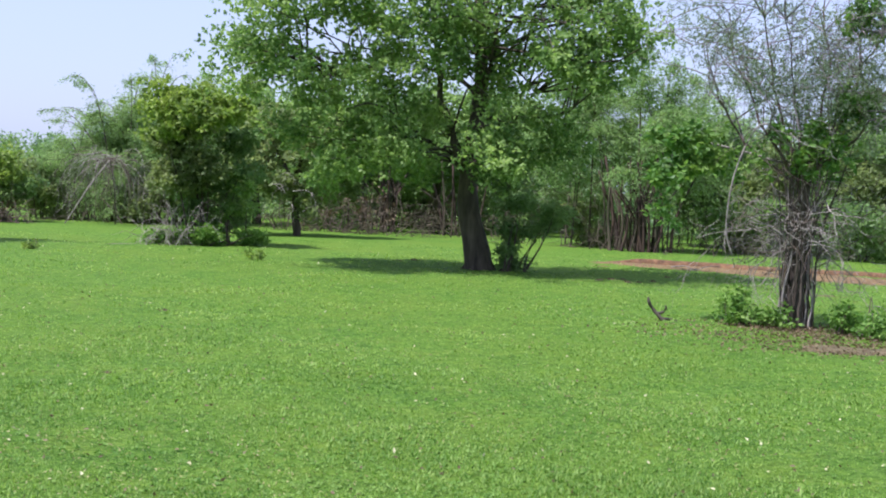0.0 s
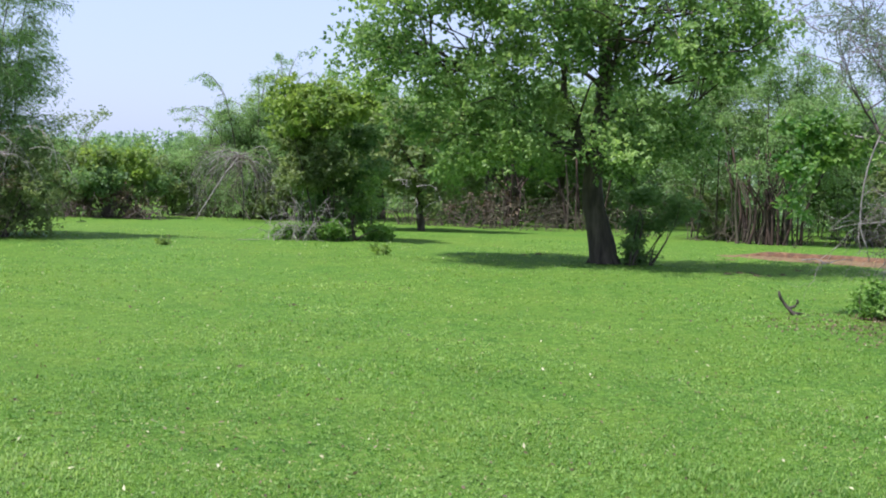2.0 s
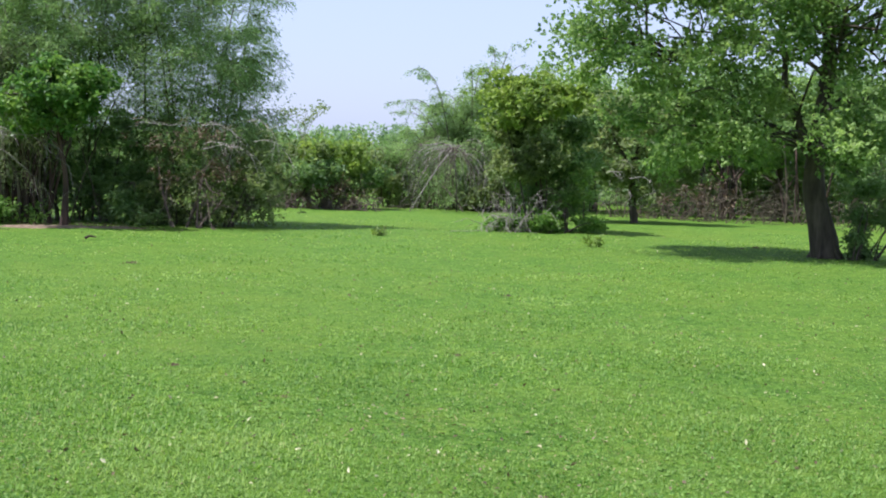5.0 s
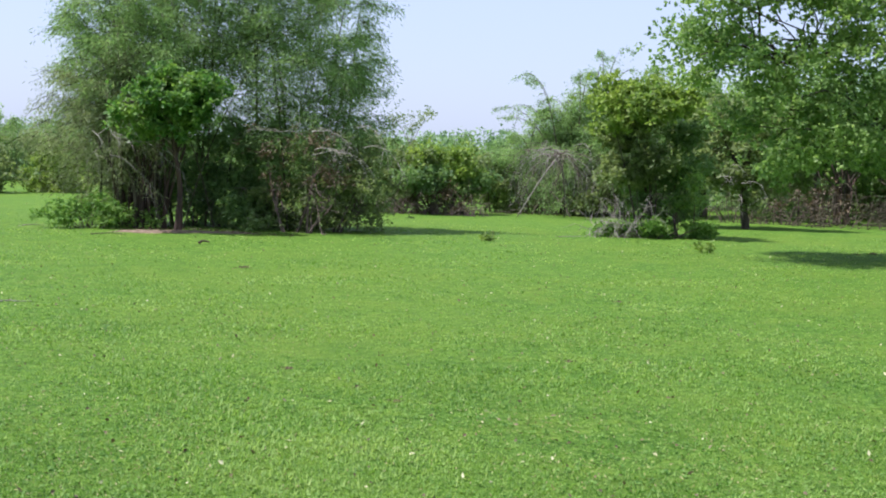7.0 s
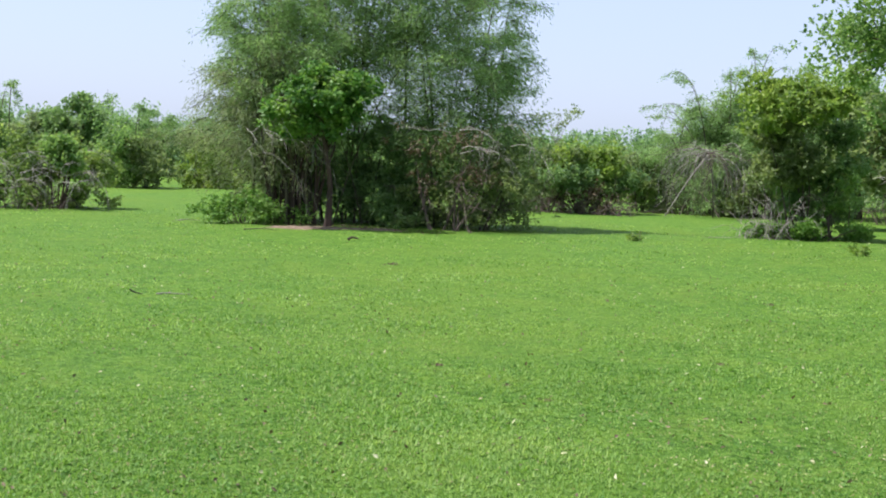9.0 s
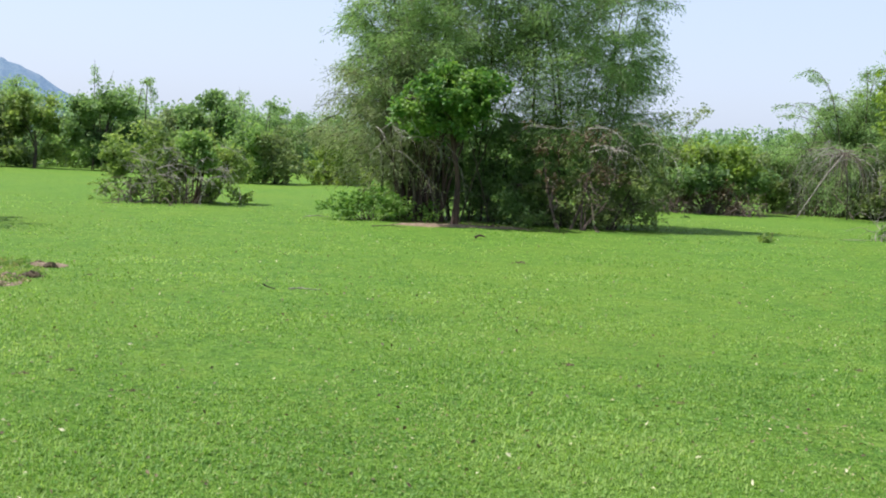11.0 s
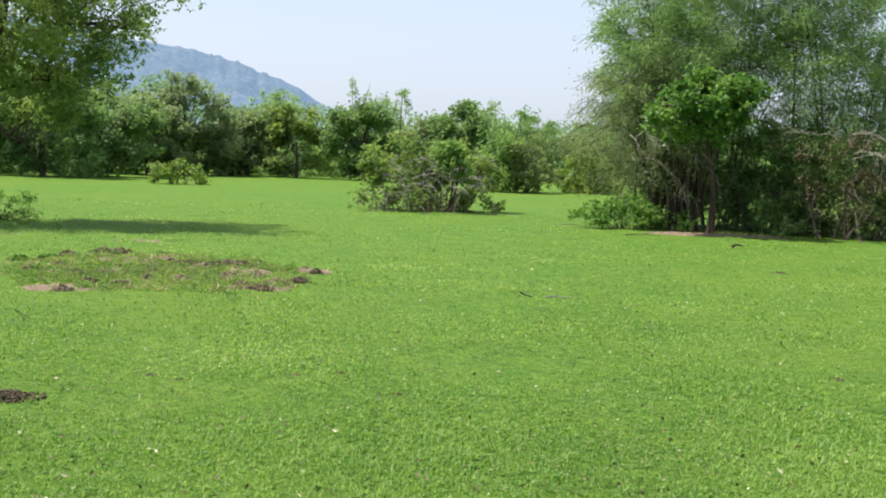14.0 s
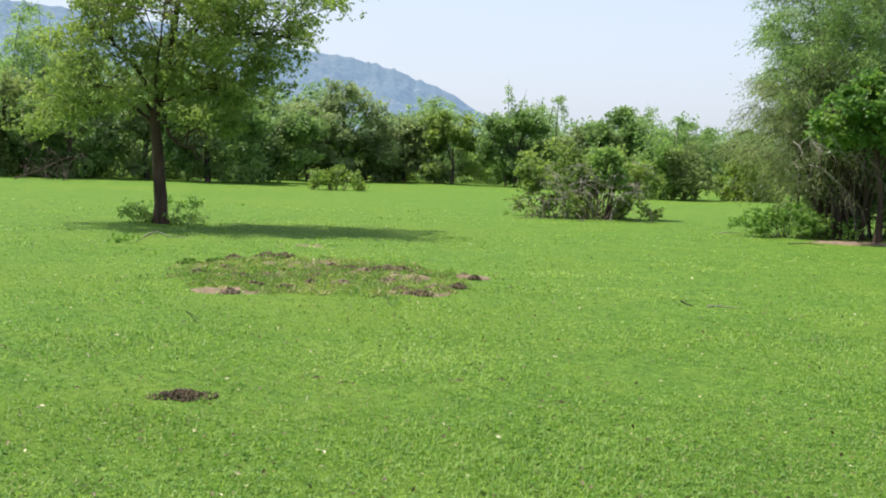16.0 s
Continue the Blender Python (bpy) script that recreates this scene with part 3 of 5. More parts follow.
# ---------------------------------------------------------------- the grey tree with the bundle of stems
def grey_tree():
    ob = thing("grey_tree", -15.23, 17.3, "thin grey-leaved tree with bundled pale stems and drooping bare branches", "tree")
    wood = []
    s = Soup()
    tube(s, smooth_path([(0, 0, -0.05), (0.02, 0, 0.5), (0.0, 0, 1.2), (0.08, 0, 1.9)], 14), 0.11, 0.06, 10, 0.05, 0.09)
    part("trunk", s, BARK, ob, smooth=True)
    for k in range(54):
        a, r = rng.uniform(0, 2 * math.pi), rng.uniform(0.08, 0.25)
        x, y = math.cos(a) * r, math.sin(a) * r
        lean = rng.normal(0, 0.07, 2)
        pts = smooth_path([(x, y, -0.05), (x * 0.95 + rng.normal(0, 0.035), y * 0.95, 0.35), (x * 0.93 + lean[0] * 0.4, y * 0.9, 0.75), (x * 0.9 + lean[0], y * 0.9 + lean[1], 1.3), (x * 1.2 + lean[0] * 3, y * 1.2 + lean[1] * 3, rng.uniform(1.7, 2.6))], 12)
        s = Soup()
        pts[1:-1, :2] += rng.normal(0, 0.014, (len(pts) - 2, 2))
        tube(s, pts, rng.uniform(0.008, 0.024), 0.006, 6, 0.01, 0.14)
        part("stem", s, BARK if k % 3 else PALE, ob, smooth=True)
        wood.append(pts[7:])
    for p in ([(-0.07, 1.2), (0.05, 2.0), (-0.06, 2.7), (-0.3, 3.8)], [(0.0, 1.6), (0.4, 2.6), (0.9, 3.6)], [(0.0, 1.8), (-0.5, 2.7), (-1.0, 3.7)], [(0.05, 2.0), (0.25, 3.3), (0.1, 4.6)], [(0.05, 1.9), (0.7, 2.6), (1.4, 3.9)], [(0.0, 1.9), (-0.25, 2.9), (-0.6, 4.4)], [(0.0, 2.0), (0.5, 3.0), (0.6, 4.5)], [(-0.05, 1.8), (-0.8, 2.5), (-1.3, 3.3)]):
        pts = smooth_path([(u, rng.normal(0, 0.15) * i, w) for i, (u, w) in enumerate(p)], 12)
        s = Soup()
        pts[2:] += np.cumsum(rng.normal(0, 0.03, (len(pts) - 2, 3)), 0)
        tube(s, pts, 0.024, 0.007, 6)
        part("limb", s, TWIG, ob, smooth=True)
        wood.append(pts[2:])
    # the pale branch that hangs free, and the one that carries broad leaves
    s = Soup()
    tube(s, smooth_path([(-0.14, -0.2, 2.29), (-0.51, -0.4, 2.56), (-0.79, -0.5, 1.97), (-0.87, -0.5, 1.24), (-0.77, -0.5, 0.88)], 16), 0.016, 0.007, 6, 0, 0.12)
    part("hanging_branch", s, PALE, ob, "pale peeling hanging branch", True)
    s = Soup()
    tube(s, smooth_path([(-0.13, 0.1, 2.07), (-1.21, 0.2, 2.32), (-1.63, 0.2, 2.23), (-1.68, 0.2, 1.64)], 14), 0.018, 0.006, 6, 0, 0.08)
    part("limb", s, PALE, ob, smooth=True)
    for k in range(74):
        s = Soup()
        a = rng.uniform(0, 2 * math.pi)
        st = wood[int(rng.integers(0, len(wood)))][int(rng.integers(0, 4))]
        ragged(s, st, [math.cos(a), math.sin(a), rng.uniform(-0.3, 0.9)], rng.uniform(0.7, 1.9), rng.uniform(0.005, 0.011), 0.6, 4, 0.42, 9)
        part("bare_branch", s, PALE if k % 4 else TWIG, ob, "drooping leafless grey branch")
    centres = in_blobs([(-0.1, 3.6, 1.4, 0.6), (-0.9, 3.3, 0.7, 0.6), (0.6, 3.3, 0.7, 0.7), (-0.2, 2.6, 1.0, 0.35), (1.1, 3.5, 1.0, 0.9), (-0.1, 4.5, 1.7, 0.6), (-1.4, 3.7, 0.4, 0.4), (-0.2, 3.0, 1.1, 0.4), (0.8, 2.7, 0.7, 0.3)], 1.0, 22)
    s = Soup()
    twigs_to(s, centres, np.concatenate(wood), 0.012, 0.2)
    for c in centres:
        ragged(s, c, rng.normal(size=3) + [0, 0, 0.8], rng.uniform(0.5, 1.0), 0.008, 0.1, 4, 0.22, 5)
    part("twig_mass", s, MAUVE, ob)["kind"] = "stuff"
    s = Soup()
    clump_leaves(s, centres, 27000, 0.34, 0.06, 0.016, -0.2, 0.1, 4)
    part("crown", s, GREY, ob)["kind"] = "stuff"
    s = Soup()
    c2 = in_blobs([(-1.7, 2.4, 0.3, 0.26), (-1.6, 1.8, 0.28, 0.32), (-1.3, 2.2, 0.32, 0.26), (-1.7, 1.4, 0.15, 0.12), (0.0, 2.2, 0.7, 0.4), (0.7, 2.9, 0.4, 0.5), (0.65, 3.85, 0.4, 0.3), (-1.5, 2.1, 0.4, 0.45)], 0.3, 40)
    clump_leaves(s, c2, 3000, 0.14, 0.11, 0.07, 0.2, 0.4)
    part("leaf_spray", s, GLOSSY, ob, "bright green broad leaf spray")["kind"] = "stuff"
    return ob


grey_tree()
for az, d, w, h, n in ((-13.2, 16.9, 0.4, 0.36, 760), (-14.1, 16.9, 0.25, 0.25, 260), (-17.0, 16.9, 0.3, 0.28, 380), (-18.2, 16.5, 0.32, 0.22, 380), (-19.6, 17.4, 0.4, 0.3, 420)):
    bush("foot_shrub", az, d, "low light green shrub at the grey tree's foot", [(0, h * 0.6, w, h * 0.6), (w * 0.5, h * 0.4, w * 0.6, h * 0.4)], WEED, int(n * 1.3), (0.075, 0.045), w * 0.6, TWIG, 0.14, 40, 8, "shrubs at the grey tree")


def twisted_stump():
    s = Soup()
    tube(s, smooth_path([(0.1, 0, -0.03), (0.02, 0, 0.08), (-0.06, 0.02, 0.2), (-0.1, 0, 0.3), (-0.11, 0.02, 0.36)], 12), 0.03, 0.014, 7, 0, 0.12)
    tube(s, smooth_path([(-0.02, 0, 0.1), (0.06, 0.02, 0.13), (0.1, 0.01, 0.2), (0.09, 0, 0.25)], 8), 0.024, 0.01, 6, 0, 0.12)
    tube(s, smooth_path([(0.05, 0, 0.03), (0.15, 0.05, 0.02), (0.24, 0.03, 0.0)], 6), 0.03, 0.012, 6, 0, 0.1)
    me = s.mesh("twisted_stump", True)
    me.materials.append(BARK)
    ob = new("twisted_stump", me)
    x, y = spot(-9.55, 16.8)
    ob.matrix_basis = pose(x, y, float(ground_z(x, y)), 0, 0, -9.5)
    ob.scale = (1.1, 1.3, 0.78)
    tagged(ob, "small dark twisted dead stump in the grass", "stump")


twisted_stump()


def soil_sheet(name, label, pts_az_d, mat, thick=0.03, cell=0.12, lumps=0.03, seed=0.0, category="soil"):
    """A patch of bare ground with a ragged rim that dips into the turf: centre az, d, half sizes across and along, turn."""
    az, d, ru, rv, turn = pts_az_d
    x0, y0 = spot(az, d)
    s = Soup()
    nu, nv = max(6, int(2 * ru / cell)), max(6, int(2 * rv / cell))
    uu, vv = np.meshgrid(np.linspace(-1, 1, nu), np.linspace(-1, 1, nv))
    z = np.zeros_like(uu)
    for i in range(nv):
        for j in range(nu):
            u, v = uu[i, j], vv[i, j]
            rim = 1 - math.hypot(u, v) + 0.35 * noise.noise((u * ru * 1.1 + seed, v * rv * 1.1, seed)) + 0.18 * noise.noise((u * ru * 4, v * rv * 4 + seed, 3))
            z[i, j] = thick * min(1, rim * 4) - 0.02 + lumps * noise.noise((u * ru * 5, v * rv * 5, seed + 9)) * min(1, max(0, rim * 3))
            z[i, j] = max(z[i, j], -0.07)
    verts = np.stack([uu * ru, vv * rv, z], -1).reshape(-1, 3)
    i, j = np.arange(nv - 1)[:, None] * nu, np.arange(nu - 1)[None]
    faces = np.stack([i + j, i + j + 1, i + nu + j + 1, i + nu + j], -1).reshape(-1, 4)
    faces = faces[verts[faces][:, :, 2].max(1) > -0.03]
    s.add(verts, faces)
    me = s.mesh(name, True)
    me.materials.append(mat)
    ob = new(name, me)
    ob.matrix_basis = pose(x0, y0, 0.012, 0, 0, az + turn)
    return tagged(ob, label, category, kind="stuff")


soil_sheet("bare_soil", "strip of bare reddish-brown soil along the bank", (-15.3, 28.9, 5.4, 1.2, -8), RED_SOIL, 0.03, 0.12, 0.03, 2.0)
soil_sheet("leaf_litter", "brown dead leaf litter round the grey tree", (-18.4, 15.0, 0.7, 0.35, 0), LITTER, 0.012, 0.06, 0.02, 5.0, "litter")
soil_sheet("leaf_litter", "pale dry leaf litter under the bamboo", (30.5, 26.7, 1.7, 0.4, 0), TAN_SOIL, 0.045, 0.08, 0.03, 7.0, "litter")

soil_sheet("leaf_litter", "thin strip of dark litter on the turf", (-16.8, 23.2, 0.8, 0.16, 0), LITTER, 0.02, 0.06, 0.02, 9.0, "litter")
thicket("sapling", -17.05, 24.6, "thin pale leafless sapling standing in the turf", 0.06, 0.05, 0.6, 3, PALE, 0.012, 0.1)


def earth_bank():
    """The low crumbling step of red earth behind the bare strip."""
    s = Soup()
    n = 150
    u = np.linspace(-4.4, 7.5, n)
    prof = [(-0.2, -0.05), (-0.12, 0.03), (-0.06, 0.09), (0.05, 0.11), (0.3, 0.1), (0.7, 0.05), (1.3, -0.03)]
    v = []
    for k in range(n):
        wave = 0.25 * noise.noise((u[k] * 0.6, 0, 0)) + 0.1 * noise.noise((u[k] * 2.6, 4, 0))
        top = (1.0 + 0.6 * noise.noise((u[k] * 0.8, 8, 1))) * min(1, (u[k] + 4.45) * 1.2, (7.55 - u[k]) * 1.2)
        v.append([(u[k], y + wave + rng.normal(0, 0.02), z * top if z > 0 else z) for y, z in prof])
    v = np.array(v)
    m = len(prof)
    i, j = np.arange(n - 1)[:, None] * m, np.arange(m - 1)[None]
    faces = np.stack([i + j, i + m + j, i + m + j + 1, i + j + 1], -1)
    ob = thing("earth_bank", -15.4, 30.3, "low crumbling red earth bank with turf on top", "bank")
    s.add(v.reshape(-1, 3), faces[:, :3].reshape(-1, 4))
    part("earth_face", s, BANK_EARTH, ob, smooth=True)
    s = Soup()
    s.add(v.reshape(-1, 3), faces[:, 3:].reshape(-1, 4))
    part("turf_top", s, TURF, ob, smooth=True)


earth_bank()

# ---------------------------------------------------------------- the leafy bush and bamboo at the meadow's edge
bush("creeper_tree", 10.2, 30.5, "creeper-covered small tree with lime green top and dark hollow", [(-0.35, 3.3, 0.85, 0.33), (-1.0, 3.0, 0.4, 0.35), (0.5, 3.1, 0.45, 0.35), (-0.5, 2.85, 0.6, 0.25), (-1.1, 2.45, 0.3, 0.3)],
     LIME, 6500, (0.13, 0.09), 1.0, BARK, 0.26, 17, 3, category="tree", flat=0.25)
bush("creeper_bush", 10.25, 30.3, "olive green creeper bush with dead branches", [(-0.7, 2.2, 0.65, 0.4), (-0.2, 1.95, 0.6, 0.35), (-0.9, 1.7, 0.45, 0.35), (0.0, 1.6, 0.4, 0.25), (-0.5, 2.6, 0.6, 0.25), (-0.5, 1.3, 0.5, 0.3)],
     OLIVE, 8000, (0.11, 0.075), 0.6, BARK, 0.2, 18, 4, dry=9)
bush("hollow_bush", 10.1, 31.1, "dark shaded foliage in the hollow of the creeper tree", [(0.3, 2.3, 0.7, 0.6), (0.5, 1.5, 0.7, 0.7), (-0.3, 1.0, 0.7, 0.6), (0.8, 2.0, 0.45, 0.6), (0.2, 0.5, 0.8, 0.4)],
     DEEP, 9000, (0.1, 0.06), 0.6, BARK, 0.24, 14, 8, dry=6)
bush("low_shrub", 9.4, 30.2, "leafy light shrub below the creeper tree", [(0.35, 1.15, 0.4, 0.25), (0.1, 0.8, 0.3, 0.2), (0.5, 0.8, 0.25, 0.2)], FRESH, 1100, (0.11, 0.07), 0.3, TWIG, 0.15, 30, 6)
bush("low_shrub", 10.1, 29.9, "low weedy shrubs round the creeper bush", [(-0.9, 0.2, 0.55, 0.18), (-0.2, 0.2, 0.8, 0.2), (0.9, 0.2, 0.6, 0.16)], WEED, 3000, (0.11, 0.055), 0.35, TWIG, 0.16, 40, 14)
thicket("dry_thicket", 11.4, 29.9, "leafless pale tangle of dry branches", 0.45, 0.3, 1.5, 8, PALE, 0.011, 0.6)
thicket("dry_thicket", 12.1, 29.5, "leafless brown tangle of dry branches", 0.45, 0.3, 1.4, 16, PALE, 0.009, 1.0)


def spread_tips(n, wide, deep, high, low=0.55):
    """Tips of a domed clump, spread evenly round it."""
    out = []
    own = np.random.default_rng(int(n * 31 + wide * 1000 + high * 77))
    for k in range(n):
        a, r = k * 2.39996 + own.normal(0, 0.25), math.sqrt(0.02 + 1.1 * (k + own.uniform(0, 1)) / n)
        out.append((math.cos(a) * r * wide, math.sin(a) * r * deep, high * (1 - (1 - low) * r ** 1.6) * own.uniform(0.74, 1.08)))
    return out


bamboo("edge_bamboo", 14.3, 42.9, "feathery light green bamboo clump with arching tips",
       [(u + 0.3, v, w) for u, v, w in spread_tips(40, 3.0, 2.0, 3.5, 0.5)], 64000, 1.2, spray=0.5, size=(0.15, 0.02), droop=0.5)
bamboo("plume_bamboo", 13.0, 42.6, "tall thin arching bamboo plumes", [(-3.2, 0, 3.3), (-3.0, 0.2, 3.0), (-2.6, 0.3, 3.4), (-2.35, -0.3, 4.35), (-2.1, 0.2, 4.2), (-1.6, 0.2, 3.6), (-0.4, 0, 4.4), (0.2, 0.3, 5.1), (0.5, 0.5, 5.0), (1.3, 0, 5.2), (1.6, 0.6, 4.6)], 5000, 0.3, spray=0.26, size=(0.11, 0.02), low=0.3, arch=1.2, droop=0.6, hang=0.8, culm_r=0.018, jitter=0.03)
bamboo("edge_bamboo", 12.9, 43.2, "feathery light green bamboo clump with arching tips", [(u - 0.3, v, w) for u, v, w in spread_tips(24, 1.9, 1.6, 4.5, 0.5)], 34000, 0.7, spray=0.5, size=(0.15, 0.02), droop=0.5)
bamboo("edge_bamboo", 10.6, 43.5, "feathery light green bamboo clump with arching tips", spread_tips(34, 2.4, 2.0, 4.7, 0.55), 44000, 0.8, spray=0.5, size=(0.15, 0.022), droop=0.5)


def dead_heap():
    ob = thing("dead_bough", 14.4, 39.4, "fallen grey dead bough with drooping twigs", "branch")
    s = Soup()
    top = np.array([0.1, 0, 1.9])
    tube(s, smooth_path([(0.3, 0.3, -0.02), (0.25, 0.15, 1.0), top], 8), 0.02, 0.014, 6)
    part("stub", s, BARK, ob, smooth=True)
    s = Soup()
    tube(s, smooth_path([top, (-0.4, -0.2, 1.2), (-1.1, -0.3, 0.02)], 10), 0.028, 0.015, 6)
    part("bough", s, PALE, ob, smooth=True)
    for k in range(56):
        s = Soup()
        a = rng.uniform(0, 2 * math.pi)
        ragged(s, top + rng.normal(size=3) * [0.25, 0.2, 0.1], [math.cos(a), math.sin(a) * 0.6, 0.35], rng.uniform(1.1, 2.2), 0.009, 2.2, 3, 0.17)
        part("dead_twig", s, TWIG if k % 2 else PALE, ob)


dead_heap()

# ---------------------------------------------------------------- the bamboo island
bamboo("great_bamboo", 31.7, 29.6, "great bamboo clump with drooping feathery green foliage",
       [(-1.9, -0.3, 5.2), (-2.3, 0.3, 5.9), (-2.0, 0.6, 4.5), (-1.7, -0.6, 3.9), (-1.9, 0.2, 3.2), (-1.8, -0.5, 2.5), (-2.6, 0.2, 6.6), (-1.5, -1.3, 2.9), (0.6, -1.4, 4.0), (1.0, 0.0, 6.6), (1.4, -0.7, 6.0), (1.8, 0.5, 6.9), (2.3, -0.2, 6.4), (1.3, 0.8, 5.4), (0.8, -1.0, 5.2), (2.0, -0.9, 5.4)] + spread_tips(34, 2.2, 1.8, 7.2, 0.62), 76000, 0.6, spray=0.62, size=(0.12, 0.022), culm_r=0.022, low=0.2, culms=14, droop=0.6)
bamboo("great_bamboo", 25.6, 29.4, "great bamboo clump with drooping feathery green foliage",
       [(1.2, 0.0, 4.2), (1.3, -0.5, 3.4), (1.4, 0.3, 2.5), (1.5, -0.4, 1.8), (1.1, -1.3, 2.1), (0.2, -1.6, 2.4), (-0.6, -1.5, 2.0), (1.6, 0.4, 1.3), (0.8, -1.5, 1.4), (1.4, 0.0, 5.0), (-1.0, 0.4, 6.5), (-1.5, -0.6, 6.0), (-2.0, 0.3, 6.6), (-1.7, 0.0, 5.5), (-0.9, -1.0, 5.1), (-1.2, 0.7, 4.6), (1.3, 0.5, 5.8), (-0.3, -1.5, 3.6), (0.8, -1.3, 3.4), (1.8, 0.0, 3.1), (1.9, -0.3, 2.4), (1.7, 0.4, 3.8), (1.9, 0.2, 1.7)] + spread_tips(36, 1.6, 1.6, 7.1, 0.66), 60000, 0.6, spray=0.58, size=(0.12, 0.022), culm_r=0.022, low=0.16, culms=14, droop=0.6)
bamboo("drooping_bamboo", 33.0, 29.0, "bamboo thicket of withered grey-green drooping sprays", [(u - 0.5, v, w) for u, v, w in spread_tips(32, 1.6, 1.2, 4.3, 0.5)], 26000, 0.4, WITHERED, (0.11, 0.017), 0.65, low=0.22, culms=7, droop=1.0)
bamboo("bamboo_spray", 27.3, 29.2, "thin airy bamboo sprays leaning out of the great clump", [(2.7, 0, 6.4), (2.9, 0.4, 5.6), (3.0, -0.2, 4.9), (2.6, 0.2, 4.3), (2.8, 0.1, 7.2), (-5.0, 0.2, 6.4), (-4.8, -0.4, 5.8), (-4.6, 0.3, 5.0), (-5.3, 0, 7.0), (-4.4, 0.2, 4.2)], 4200, 0.7, spray=0.36, size=(0.11, 0.02), culm_r=0.014, low=0.5, droop=0.9)
bush("understorey_bush", 24.6, 28.6, "dense dark bush under the bamboo", [(0.0, 1.2, 1.2, 0.8), (0.8, 0.9, 0.8, 0.8), (-0.8, 0.8, 0.8, 0.6), (0.9, 1.6, 0.5, 0.7), (0.3, 0.3, 1.4, 0.3), (-0.6, 0.15, 1.2, 0.2)], OLIVE, 11000, (0.1, 0.045), 1.1, BARK, 0.3, 13, 8, dry=26)
bush("understorey_bush", 29.3, 29.6, "dense dark bush under the bamboo", [(0.0, 0.8, 1.2, 0.7), (0.3, 1.7, 1.1, 0.7), (-0.9, 1.2, 0.8, 0.6), (0.0, 0.2, 1.3, 0.25)], DEEP, 10500, (0.11, 0.05), 0.6, BARK, 0.28, 14, 5, dry=14)
bush("understorey_bush", 32.4, 29.8, "dense dark bush under the bamboo", [(0.0, 0.7, 1.1, 0.6), (0.2, 1.5, 1.2, 0.7), (-0.6, 0.4, 0.9, 0.4)], OLIVE, 5000, (0.13, 0.06), 0.6, BARK, 0.28, 12, 10, dry=12)
bush("understorey_bush", 27.9, 28.9, "dense dark bush under the bamboo", [(0.0, 0.8, 0.9, 0.7), (0.3, 1.6, 0.8, 0.7), (-0.6, 0.4, 0.6, 0.35), (0.0, 0.15, 1.0, 0.2)], DEEP, 9000, (0.11, 0.05), 0.9, BARK, 0.28, 14, 5, dry=14)
leafy_tree("front_tree", 30.74, 27.0, "small tree with glossy bright green crown before the bamboo", [(-0.95, 2.15, 0.45, 0.3), (-0.6, 2.7, 0.5, 0.4), (-0.25, 2.25, 0.55, 0.3), (0.15, 2.85, 0.45, 0.35), (0.55, 2.9, 0.32, 0.32), (-0.4, 3.05, 0.3, 0.22), (0.1, 2.5, 0.5, 0.3), (-1.05, 2.4, 0.3, 0.25)],
           [[(0.0, 0.0), (0.02, 0.92), (-0.11, 1.71), (-0.21, 2.5)], [(-0.05, 1.5), (-0.4, 1.95), (-0.7, 2.35)], [(-0.1, 1.7), (0.25, 2.3), (0.55, 2.9)]],
           0.068, GLOSSY, REDBARK, 8000, (0.12, 0.085), 0.7, 0.22, 17, branches=64, flat=0.35)
bush("low_shrub", 34.4, 28.0, "low pale green shrubs at the bamboo's foot", [(-0.6, 0.25, 0.5, 0.22), (0.2, 0.25, 0.6, 0.25), (1.1, 0.2, 0.4, 0.2), (0.2, 0.5, 0.25, 0.25), (-0.2, 0.3, 0.9, 0.22)], WEED, 2600, (0.1, 0.05), 0.45, TWIG, 0.2, 40, 14)


def old_culms(az, d, wide, n):
    ob = thing("old_culms", az, d, "dense dark old bamboo stems", "bamboo", "bundles of old bamboo stems")
    for k in range(n):
        x, y = rng.normal(-0.1, wide), rng.uniform(-0.5, 0.3)
        s = Soup()
        tube(s, smooth_path([(x, y, -0.05), (x * 1.05 + rng.normal(0, 0.09), y, 0.9), (x * 1.3 + rng.normal(0, 0.3), y + rng.normal(0, 0.2), rng.uniform(1.4, 2.6))], 7), rng.uniform(0.03, 0.055), 0.025, 5)
        part("culm", s, REDBARK if k % 3 else CULM, ob, smooth=True)


bush("dry_foliage", 25.9, 27.5, "withered brown leaf sprays on the bamboo's lower side", [(0.3, 1.9, 0.8, 0.5), (0.8, 1.2, 0.5, 0.6), (-0.5, 1.2, 0.5, 0.5)], DRY, 800, (0.12, 0.03), 0.5, TWIG, 0.3, 14, 8, dry=10)
old_culms(31.9, 28.6, 0.26, 26)
old_culms(-8.7, 36.8, 0.34, 34)
old_culms(-1.0, 42.0, 0.35, 9)
old_culms(2.2, 42.2, 0.3, 18)


def dead_sprays(az, d, start, n, long, label):
    """Bare pale branches that arch out of the foliage and hang."""
    ob = thing("dead_spray", az, d, label, "branch")
    for k in range(n):
        s = Soup()
        ragged(s, np.array(start) + rng.normal(size=3) * [0.35, 0.15, 0.25], [rng.normal(0.3, 0.9), -0.7, 0.35], long * rng.uniform(0.6, 1.2), 0.009, 1.0, 4, 0.22)
        part("dead_branch", s, PALE, ob)


